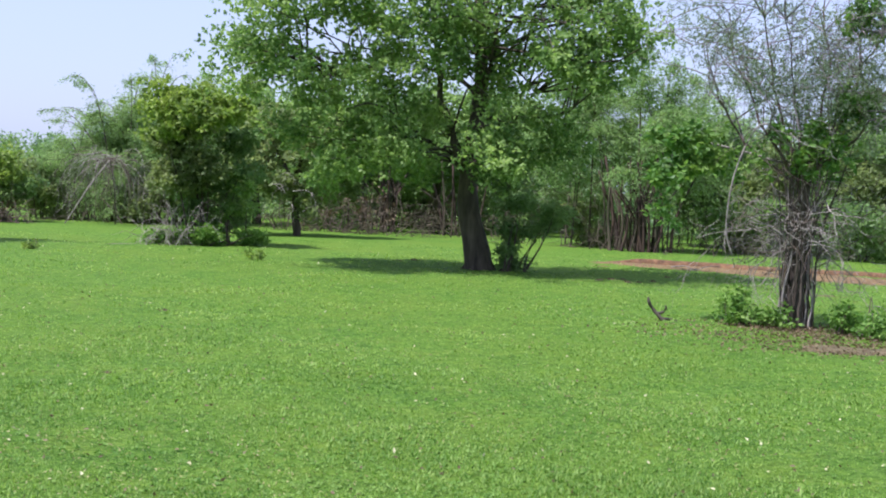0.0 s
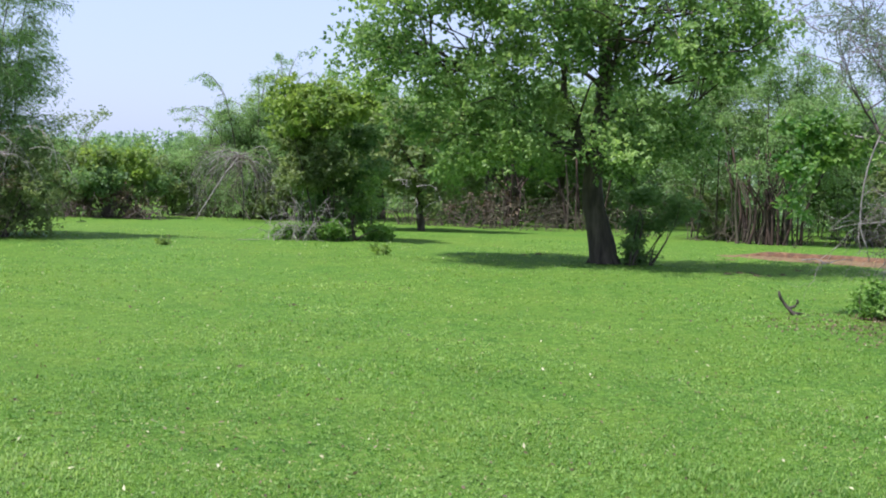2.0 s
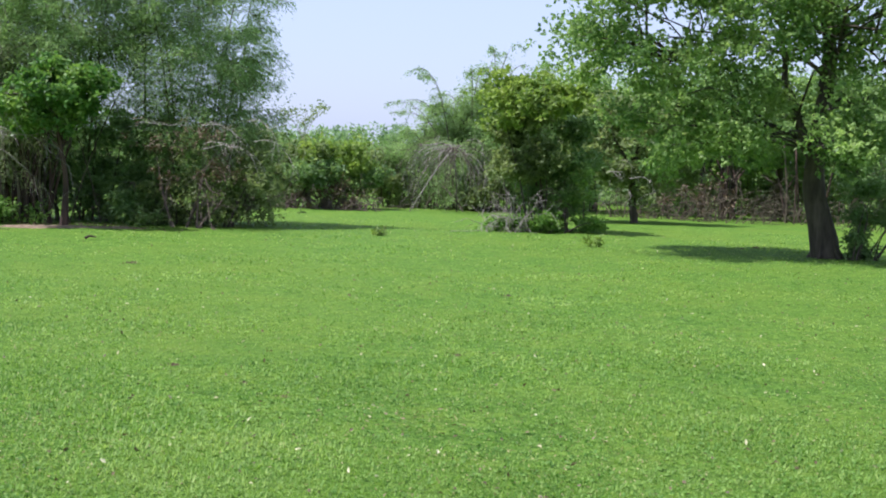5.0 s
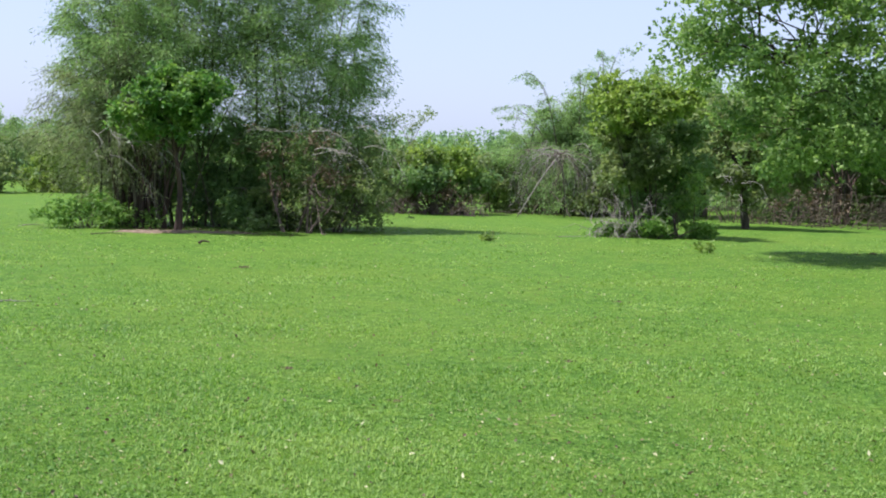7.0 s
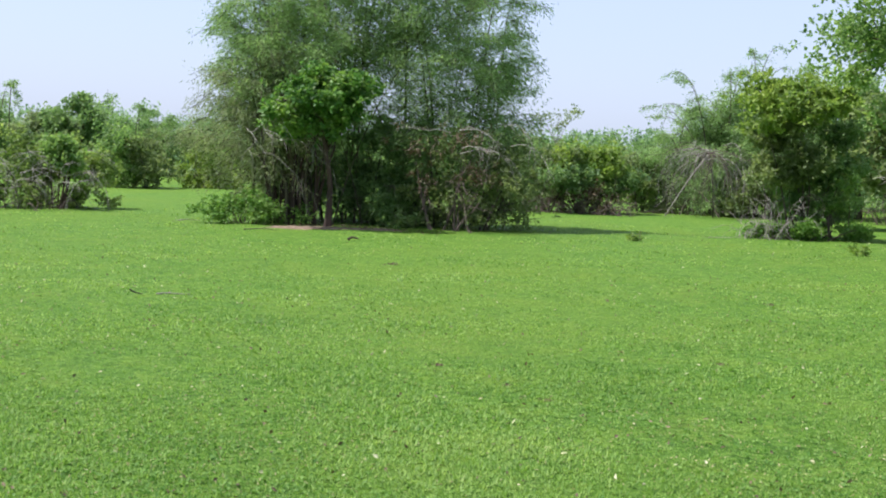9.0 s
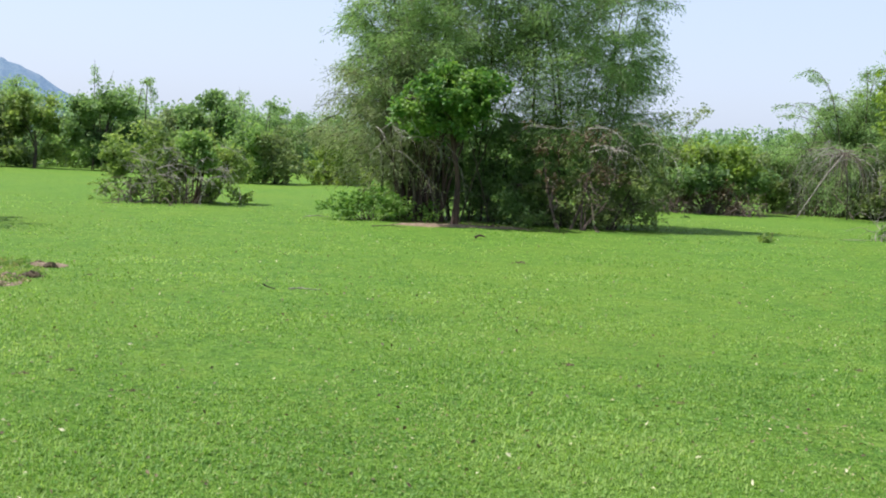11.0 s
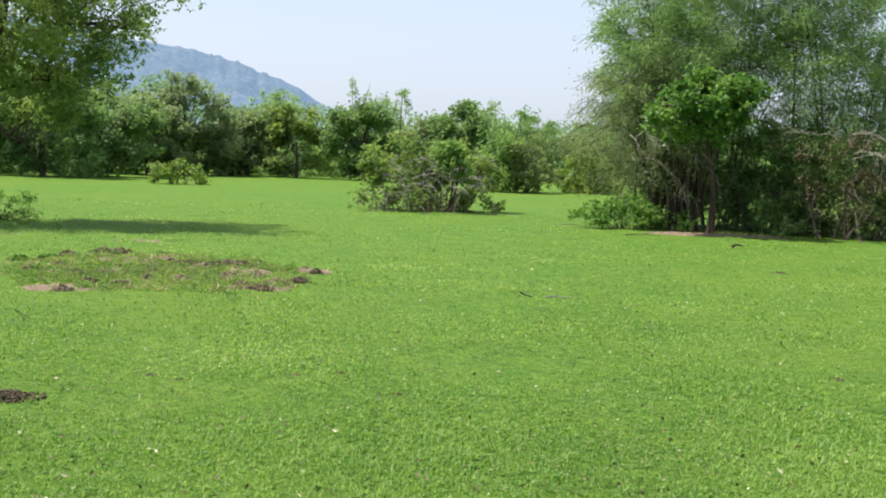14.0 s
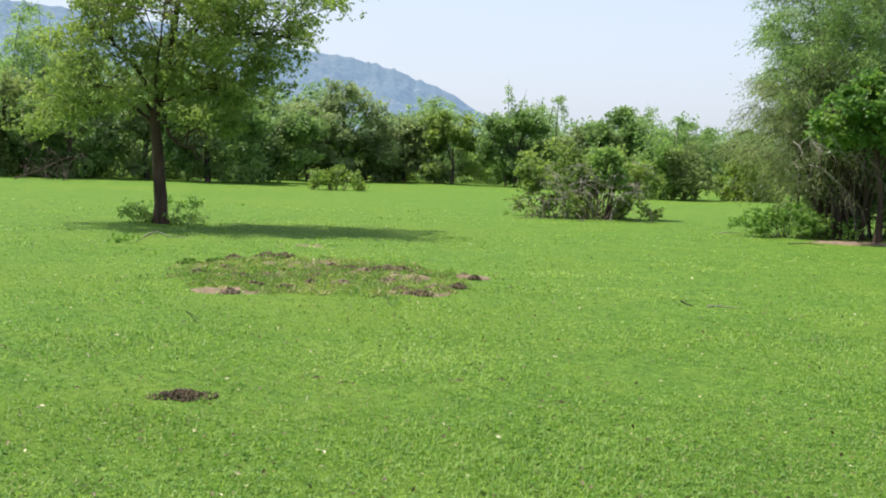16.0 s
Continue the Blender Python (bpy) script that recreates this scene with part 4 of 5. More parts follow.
dead_sprays(25.0, 27.2, (0.0, -0.2, 1.9), 8, 1.3, "arching leafless pale branches hanging from the bamboo")
dead_sprays(32.9, 27.6, (-0.3, -0.2, 1.9), 6, 1.3, "thin drooping leafless branches on the bamboo's side")
dead_sprays(8.2, 33.5, (0.5, 0.0, 1.5), 4, 0.9, "bleached forked dead branch beside the creeper bush")

# ---------------------------------------------------------------- bushes out in the meadow
bush("meadow_bush", 42.75, 32.9, "rounded tangled bush with mixed green leaves over bare dead branches", [(-1.2, 1.2, 0.55, 0.4), (-0.6, 1.5, 0.6, 0.25), (0.2, 1.35, 0.6, 0.35), (1.1, 1.3, 0.6, 0.4), (1.4, 0.8, 0.35, 0.5), (-1.5, 0.9, 0.3, 0.4), (-0.1, 0.9, 1.2, 0.35), (0.6, 1.55, 0.5, 0.25), (-1.1, 0.2, 0.8, 0.15), (0.3, 0.2, 1.1, 0.18), (1.4, 0.25, 0.4, 0.22), (0.7, 0.7, 0.6, 0.4), (-0.4, 0.6, 0.9, 0.4), (-1.3, 0.7, 0.35, 0.25)], AIRY, 10500, (0.1, 0.07), 0.8, REDBARK, 0.2, 22, 18, dry=44)
thicket("dry_thicket", 43.5, 31.7, "leafless brown tangle in the meadow bush", 0.9, 0.25, 0.95, 15, TWIG, 0.013, 1.3)
bush("meadow_bush", 42.1, 32.0, "fresh green bush top among olive leaves", [(0.1, 1.5, 0.5, 0.3), (0.35, 1.15, 0.4, 0.3)], FRESH, 1700, (0.12, 0.085), 0.5, REDBARK, 0.2, 20, 8)
dead_sprays(43.8, 31.7, (0.0, -0.2, 0.85), 13, 0.9, "bare pale branches sticking out of the tangled bush")
dead_sprays(41.9, 31.7, (0.1, -0.2, 0.85), 12, 0.9, "bare pale branches sticking out of the tangled bush")
bush("far_shrub", 53.4, 46.6, "low yellowish shrub alone on the turf", [(-0.6, 0.35, 0.5, 0.28), (-0.2, 0.55, 0.45, 0.28), (0.3, 0.4, 0.6, 0.25), (0.8, 0.22, 0.4, 0.18), (-0.9, 0.2, 0.3, 0.18)], LIME, 1900, (0.12, 0.07), 0.5, TWIG, 0.2, 22, 12)
bush("edge_bush", 19.35, 39.8, "dense bush with light top and dark base", [(-0.8, 1.45, 0.6, 0.3), (0.1, 1.6, 0.9, 0.3), (0.9, 1.25, 0.5, 0.25)], LIME, 2600, (0.16, 0.11), 0.8, BARK, 0.26, 12, 12)
bush("edge_bush", 19.3, 39.3, "dense dark bush at the meadow's edge", [(-0.5, 1.0, 0.9, 0.3), (0.7, 0.95, 0.8, 0.3), (-0.2, 1.15, 1.2, 0.3)], DEEP, 4600, (0.13, 0.08), 0.9, BARK, 0.26, 12, 14, dry=40)

# ---------------------------------------------------------------- the small tree at the other side
leafy_tree("slender_tree", 61.22, 25.3, "slender leaning tree with light feathery green crown",
           [(-1.9, 2.1, 0.7, 0.3), (-2.3, 1.8, 0.35, 0.2), (-1.3, 2.9, 0.75, 0.5), (-1.2, 3.6, 0.6, 0.5), (-0.5, 3.3, 0.7, 0.5), (0.6, 3.5, 0.9, 0.5), (1.5, 3.5, 0.9, 0.5), (1.1, 2.7, 0.7, 0.4),
            (2.1, 3.0, 0.45, 0.4), (2.4, 3.7, 0.5, 0.4), (-0.6, 2.4, 0.6, 0.3), (0.6, 2.1, 0.6, 0.3), (0.0, 4.5, 1.5, 0.6), (1.8, 4.6, 1.3, 0.6), (1.0, 5.4, 1.5, 0.6), (-1.0, 4.4, 0.9, 0.5), (2.9, 4.4, 0.5, 0.4), (-0.6, 3.9, 0.8, 0.4), (0.1, 3.0, 0.6, 0.4), (-1.4, 2.5, 0.7, 0.3), (0.9, 4.1, 0.8, 0.4), (-1.6, 3.3, 0.5, 0.4), (1.6, 2.6, 0.5, 0.35), (1.0, 2.0, 0.5, 0.3), (0.9, 3.2, 0.8, 0.5), (1.5, 3.9, 0.9, 0.5), (0.8, 2.5, 0.7, 0.4), (1.9, 3.2, 0.6, 0.4), (0.7, 4.0, 0.7, 0.4)],
           [[(0.0, 0.0), (-0.03, 0.6), (-0.07, 1.23), (-0.14, 1.86), (-0.09, 2.28), (0.1, 3.12), (0.19, 3.75), (0.3, 4.6)], [(-0.1, 2.1), (0.3, 2.4), (0.9, 2.6), (1.5, 2.4)], [(-0.14, 1.86), (-0.6, 2.2), (-1.2, 2.25), (-2.1, 1.95)],
            [(-0.05, 2.4), (0.5, 3.3), (1.4, 3.7), (2.3, 3.6)], [(-0.09, 2.2), (-0.5, 2.9), (-1.1, 3.3)], [(-0.1, 2.0), (-0.7, 2.5), (-1.5, 2.6)], [(0.05, 2.0), (0.25, 1.7), (0.5, 1.5), (0.7, 1.25)], [(0.12, 3.2), (1.0, 4.0), (1.9, 4.5)]],
           0.13, AIRY, REDBARK, 66000, (0.07, 0.042), 1.6, 0.28, 17, branches=260, flat=0.35, droop=0.25, flare=0.15, shift=-0.3, thin=1.0, shoot=5)
for az, d, w, h, n in ((62.15, 25.45, 0.3, 0.46, 620), (60.4, 25.3, 0.42, 0.24, 480)):
    bush("foot_shrub", az, d, "small green shrub at the slender tree's foot", [(0, h * 0.6, w, h * 0.6), (w * 0.4, h * 0.4, w * 0.7, h * 0.4)], FRESH, n, (0.075, 0.045), w * 0.7, TWIG, 0.16, 36, 9, "shrubs at the slender tree")

# ---------------------------------------------------------------- woods round the meadow
def wood_tree(az, d, h, wide, leaf, n, name="woodland_tree", label="leafy green woodland tree at the meadow's edge", size=(0.16, 0.12)):
    """A broad woodland tree: billows of foliage under an uneven dome."""
    low = 0.3 if -4 < az < 9 else 0.04
    blobs = []
    for k in range(20):
        u = wide * (-1 + 2 * ((k * 0.618 + rng.uniform(0, 0.3)) % 1.0)) * 0.9
        top = h * (1 - 0.5 * (abs(u) / wide) ** 1.7) * rng.uniform(0.84, 1.0)
        rw = h * rng.uniform(0.08, 0.13)
        w = top - rw if k < 8 else h * rng.uniform(low, 0.62)
        blobs.append((u, w, wide * rng.uniform(0.26, 0.44), rw))
    return leafy_tree(name, az, d, label, blobs, [[(0, 0), (rng.normal(0, 0.1), h * 0.3), (rng.normal(0, 0.2), h * 0.75)], [(0, h * 0.3), (wide * 0.3, h * 0.5), (wide * 0.5, h * 0.6)], [(0, h * 0.3), (-wide * 0.3, h * 0.5), (-wide * 0.5, h * 0.65)]],
                      0.028 * h, leaf, BARK, int(n * 1.9), size, wide * 0.6, 0.36, 8, group="woodland trees", branches=24, flare=0)


def plant_woods(rows):
    for az, d, h, wide, leaf, n in rows:
        wood_tree(az, d, h, wide, leaf, n)


plant_woods([(6.27, 36.9, 4.2, 1.7, OLIVE, 5500), (3.4, 43.0, 5.0, 2.2, DEEP, 7000), (0.2, 46.0, 5.6, 2.4, FRESH, 7000),
    (-2.8, 44.0, 5.2, 2.2, DEEP, 6500), (8.0, 45.0, 5.4, 2.2, FRESH, 6500), (-12.5, 42.0, 4.4, 2.0, DEEP, 6000),
    (-16.0, 40.5, 4.2, 2.0, OLIVE, 6000), (-19.5, 42.0, 4.8, 2.2, DEEP, 6000), (-22.5, 40.0, 4.6, 2.2, FRESH, 6000)])
plant_woods([(41.05, 60.0, 4.05, 1.25, DEEP, 6000), (42.6, 60.5, 3.3, 1.5, HAZED_WOODLEAF, 5000), (45.5, 58.2, 4.2, 1.35, DEEP, 8000),
    (50.4, 60.5, 3.2, 1.7, HAZED_WOODLEAF, 6000), (53.2, 59.0, 4.5, 2.2, HAZED_WOODLEAF, 8500), (54.6, 57.5, 3.4, 1.8, HAZED_WOODLEAF, 5500),
    (56.6, 53.5, 4.0, 1.9, DEEP, 6500), (58.9, 51.5, 4.5, 2.1, DEEP, 7000), (61.4, 52.0, 4.8, 2.2, HAZED_WOODLEAF, 6500)])
plant_woods([(64.6, 52.0, 4.4, 2.0, DEEP, 6000), (67.4, 53.0, 4.6, 2.0, OLIVE, 5500), (70.0, 52.0, 4.6, 2.2, DEEP, 5000)])
leafy_tree("bare_tree", 20.7, 57.0, "thin half-bare tree with a flat sparse top", [(-0.4, 3.5, 0.7, 0.2), (0.5, 3.6, 0.6, 0.2), (0.0, 3.2, 0.5, 0.2)], [[(0, 0), (0.05, 1.5), (0.0, 2.4)], [(0.0, 2.1), (0.3, 2.8), (0.7, 3.5)], [(0.0, 2.2), (-0.3, 2.9), (-0.8, 3.5)], [(0.0, 2.3), (0.05, 3.0), (0.0, 3.6)]], 0.07, OLIVE, PALE, 420, (0.16, 0.08), 0.5, 0.25, 20, branches=26, flare=0)
leafy_tree("round_tree", 48.33, 59.1, "small round-crowned yellow-green tree", [(-0.2, 2.75, 1.1, 0.4), (0.6, 2.6, 0.8, 0.4), (-0.9, 2.3, 0.5, 0.35), (0.9, 1.9, 0.5, 0.35), (-0.7, 1.7, 0.4, 0.25), (0.1, 2.3, 0.8, 0.4), (-0.9, 0.7, 0.5, 0.35), (0.9, 0.8, 0.6, 0.4)], [[(0, 0), (0.05, 0.8), (0.0, 1.6)], [(0.03, 0.9), (0.5, 1.5), (0.9, 2.0)], [(0.03, 0.9), (-0.4, 1.5), (-0.8, 2.1)]], 0.09, AIRY, BARK, 4800, (0.2, 0.12), 1.0, 0.3, 8, branches=20, flare=0)

def plant_bamboos(rows):
    for az, d, wide, h, n in rows:
        bamboo("woodland_bamboo", az, d, "feathery green bamboo in the woods behind the meadow", spread_tips(22, wide, wide * 0.8, h, 0.5), int(n * (1.9 if d < 46 else 1.4)), 0.7, spray=0.6, size=(0.14, 0.03) if d < 46 else (0.22, 0.05), group="woodland bamboos", low=0.3 if d < 40 else 0.04, culms=6)


plant_bamboos([(-9.1, 37.8, 2.1, 6.0, 16000), (-5.8, 38.5, 1.9, 6.0, 15000), (-11.5, 44.0, 2.2, 5.2, 11000),
    (-17.5, 45.0, 2.2, 5.4, 9000), (-21.0, 46.0, 2.2, 5.4, 9000), (1.8, 49.0, 2.4, 6.0, 9000),
    (-1.5, 50.0, 2.4, 6.0, 9000), (5.4, 48.0, 2.4, 5.6, 9000), (44.8, 66.0, 2.2, 3.8, 8000)])
plant_bamboos([(40.2, 66.0, 2.2, 3.4, 8000), (38.4, 68.0, 2.4, 3.5, 8000), (36.3, 68.0, 2.4, 3.4, 8000),
    (34.2, 66.0, 2.4, 3.3, 8000), (32.0, 66.0, 2.4, 3.3, 7000), (29.5, 64.0, 2.4, 3.3, 6000),
    (27.0, 62.0, 2.4, 3.3, 6000), (24.6, 60.0, 2.4, 3.2, 6000), (22.6, 60.0, 2.3, 3.2, 7000)])
plant_bamboos([(20.6, 61.0, 2.3, 3.0, 7000), (18.6, 60.0, 2.3, 2.9, 7000), (16.8, 58.0, 2.3, 3.0, 7000),
    (49.2, 67.0, 1.8, 4.2, 6000), (61.0, 58.0, 2.2, 5.6, 8000), (66.2, 57.0, 1.6, 7.4, 8000),
    (64.0, 58.0, 2.0, 5.8, 7000), (69.0, 58.0, 2.2, 6.6, 7000)])

for az, d, arch, tips in ((45.9, 58.0, 0.6, [(-0.1, 0, 4.7), (0.0, 0.2, 4.4), (0.7, 0.2, 4.3)]), (44.6, 60.0, 2.2, [(1.0, 0, 2.9), (1.2, 0.1, 2.8)]), (39.95, 64.0, 0.6, [(0.0, 0, 4.1), (0.3, 0.2, 3.9)]), (38.9, 64.0, 1.3, [(0.3, 0, 3.3), (0.6, 0.2, 3.1)]), (49.3, 60.0, 0.75, [(-0.5, 0, 3.8), (0.1, 0.2, 3.4)]), (65.6, 54.0, 0.7, [(0.2, 0, 6.4), (0.5, 0.3, 6.0), (-0.3, 0, 6.8), (0.9, 0.2, 5.6)])):
    bamboo("far_plume", az, d, "thin feathery plume above the far trees", tips, 420 * len(tips), 0.2, spray=0.26, size=(0.13, 0.03), group="plumes above the woods", low=0.3, arch=arch, hang=0.8, jitter=0.03)

def plant_bushes(rows):
    for az, d, w, h, leaf, n in rows:
        bush("edge_bush", az, d, "leafy bush along the edge of the woods", [(rng.uniform(-0.5, 0.5) * w, h * q, w * rng.uniform(0.5, 0.8), h * 0.24) for q in (0.1, 0.25, 0.42, 0.6, 0.78)], leaf, int(n * 1.7), (0.14, 0.1), w * 0.7, BARK, 0.3, 9, 8, "bushes along the woods", dry=3)


plant_bushes([(36.2, 50.5, 1.5, 1.7, LIME, 3000), (38.2, 49.5, 1.6, 2.1, OLIVE, 3000), (40.0, 49.0, 1.5, 2.3, FRESH, 3000),
    (34.5, 52.0, 1.5, 1.6, LIME, 2600), (23.0, 41.0, 1.4, 1.8, DEEP, 2600), (21.2, 40.0, 1.3, 2.0, OLIVE, 2800),
    (16.9, 42.5, 1.3, 1.9, OLIVE, 2800), (12.6, 41.5, 1.2, 1.6, OLIVE, 2400), (50.2, 63.0, 1.5, 1.6, LIME, 2400)])
plant_bushes([(46.9, 62.0, 1.6, 1.8, FRESH, 2600), (51.6, 60.5, 1.7, 2.0, DEEP, 2600), (53.4, 59.5, 1.7, 1.9, FRESH, 2600),
    (55.6, 58.0, 1.7, 2.0, OLIVE, 2600), (-7.4, 39.5, 1.2, 1.3, OLIVE, 1800), (-13.8, 39.0, 1.5, 1.9, FRESH, 2800),
    (-17.6, 38.0, 1.5, 1.8, DEEP, 2600), (-20.8, 37.5, 1.5, 1.9, OLIVE, 2600)])
plant_bushes([(56.6, 58.4, 1.9, 1.7, DEEP, 3000), (58.4, 56.8, 1.9, 1.8, DEEP, 3000), (60.6, 54.8, 1.9, 1.7, DEEP, 3000), (62.8, 53.6, 1.8, 1.6, DEEP, 3000), (64.9, 53.2, 1.8, 1.8, DEEP, 3000), (67.0, 54.0, 1.8, 1.6, DEEP, 2600)])

for az, d, wide, h, n in ((5.0, 40.5, 1.4, 1.7, 22), (2.6, 40.0, 1.4, 1.8, 24), (0.2, 41.5, 1.4, 1.8, 24), (-2.2, 40.5, 1.4, 1.7, 20), (6.8, 40.5, 1.2, 1.6, 16), (-8.6, 37.2, 1.4, 1.9, 24), (-11.5, 38.0, 1.4, 1.7, 20), (-5.2, 37.4, 1.4, 1.7, 20), (-13.4, 37.6, 1.2, 1.4, 14), (16.0, 41.5, 1.2, 1.3, 12)):
    thicket("dry_thicket", az, d, "brown leafless undergrowth below the trees", wide, 0.6, h, n, CULM, 0.014, 1.3, "dry undergrowth")

def far_woods(name, label, leaf, count, per, tone):
    """The closed belt of trees and scrub behind everything else."""
    global leaf_sides
    leaf_sides = 3
    s = Soup()
    for k in range(count):
        az = -27 + 104 * (k + rng.uniform(0, 1)) / count
        d = np.interp(az, [-27, 9, 16, 22, 34, 46, 56, 77], [50, 52, 62, 66, 70, 70, 66, 60]) + rng.uniform(-3, 5)
        h = np.interp(az, [-27, -5, 5, 12, 16, 22, 34, 39, 45, 50, 56, 62, 77], [5.2, 5.2, 5.8, 5.2, 3.1, 3.1, 3.2, 3.5, 4.0, 4.2, 4.6, 5.2, 5.6]) * rng.uniform(0.72, 1.08) * tone
        x, y = spot(az, d)
        w = rng.uniform(1.2, 2.2)
        m = 26
        c = np.stack([rng.normal(0, w * 0.5, m), rng.normal(0, w * 0.5, m), h * rng.uniform(0.05, 0.92, m) ** 0.9], 1)
        c[:, :2] *= (1.15 - 0.6 * (c[:, 2:] / h) ** 2)
        clump_leaves(s, c + [x, y, 0], per, 0.5, 0.23, 0.16, 0.2, 0.4)
    me = s.mesh(name)
    me.materials.append(leaf)
    tagged(new(name, me), label, "woods", kind="stuff")


# both belts carry their haze in the leaf colour
far_woods("far_woods", "distant belt of green trees, colour paled and blued for haze", HAZY, 150, 900, 1.0)
far_woods("far_scrub", "distant belt of green scrub, colour greyed for haze", HAZED_WOODLEAF, 90, 800, 0.7)

# ---------------------------------------------------------------- loose things on the turf
def clod_heap(name, az, d, ru, rv, high, n, mat, label, group="", clod=0.0):
    """A heap of crumbled earth: a low hump with clods over it."""
    ob = thing(name, az, d, label, "soil heap", group)
    s = Soup()
    k, m = 18, 6
    v = []
    for i in range(m):
        q = i / (m - 1)
        for j in range(k):
            a = 2 * math.pi * j / k
            r = (1 - q) * (1 + 0.25 * noise.noise((math.cos(a) * 2 + az, math.sin(a) * 2, d)))
            v.append((math.cos(a) * r * ru, math.sin(a) * r * rv, -0.03 + (0.55 * high + 0.03) * (1 - (1 - q) ** 2) + rng.normal(0, high * 0.08)))
    i, j = np.arange(m - 1)[:, None] * k, np.arange(k)[None]
    s.add(v, np.stack([i + j, i + (j + 1) % k, i + k + (j + 1) % k, i + k + j], -1).reshape(-1, 4))
    part("hump", s, mat, ob)
    s = Soup()
    g = (1 + 5 ** 0.5) / 2
    ball = np.array([(-1, g, 0), (1, g, 0), (-1, -g, 0), (1, -g, 0), (0, -1, g), (0, 1, g), (0, -1, -g), (0, 1, -g), (g, 0, -1), (g, 0, 1), (-g, 0, -1), (-g, 0, 1)]) / 1.9
    sides = [(0, 11, 5), (0, 5, 1), (0, 1, 7), (0, 7, 10), (0, 10, 11), (1, 5, 9), (5, 11, 4), (11, 10, 2), (10, 7, 6), (7, 1, 8), (3, 9, 4), (3, 4, 2), (3, 2, 6), (3, 6, 8), (3, 8, 9), (4, 9, 5), (2, 4, 11), (6, 2, 10), (8, 6, 7), (9, 8, 1)]
    for _ in range(n):
        a, r = rng.uniform(0, 2 * math.pi), rng.uniform(0, 1.5) ** 0.8
        size = clod * rng.uniform(0.25, 1.0) if clod else rng.uniform(0.08, 0.3) ** 1.3 * 1.3 * high
        c = np.array([math.cos(a) * r * ru, math.sin(a) * r * rv, max(0.0, 0.7 * high * (1 - r * r)) + size * 0.2])
        s.add(ball * size * rng.uniform(0.65, 1.25, (12, 3)) + c, sides)
    part("clod_mass", s, mat, ob)["kind"] = "stuff"
    return ob


clod_heap("earth_heap", 61.85, 8.4, 0.17, 0.12, 0.05, 420, DARK_SOIL, "small heap of dark crumbly earth on the turf")


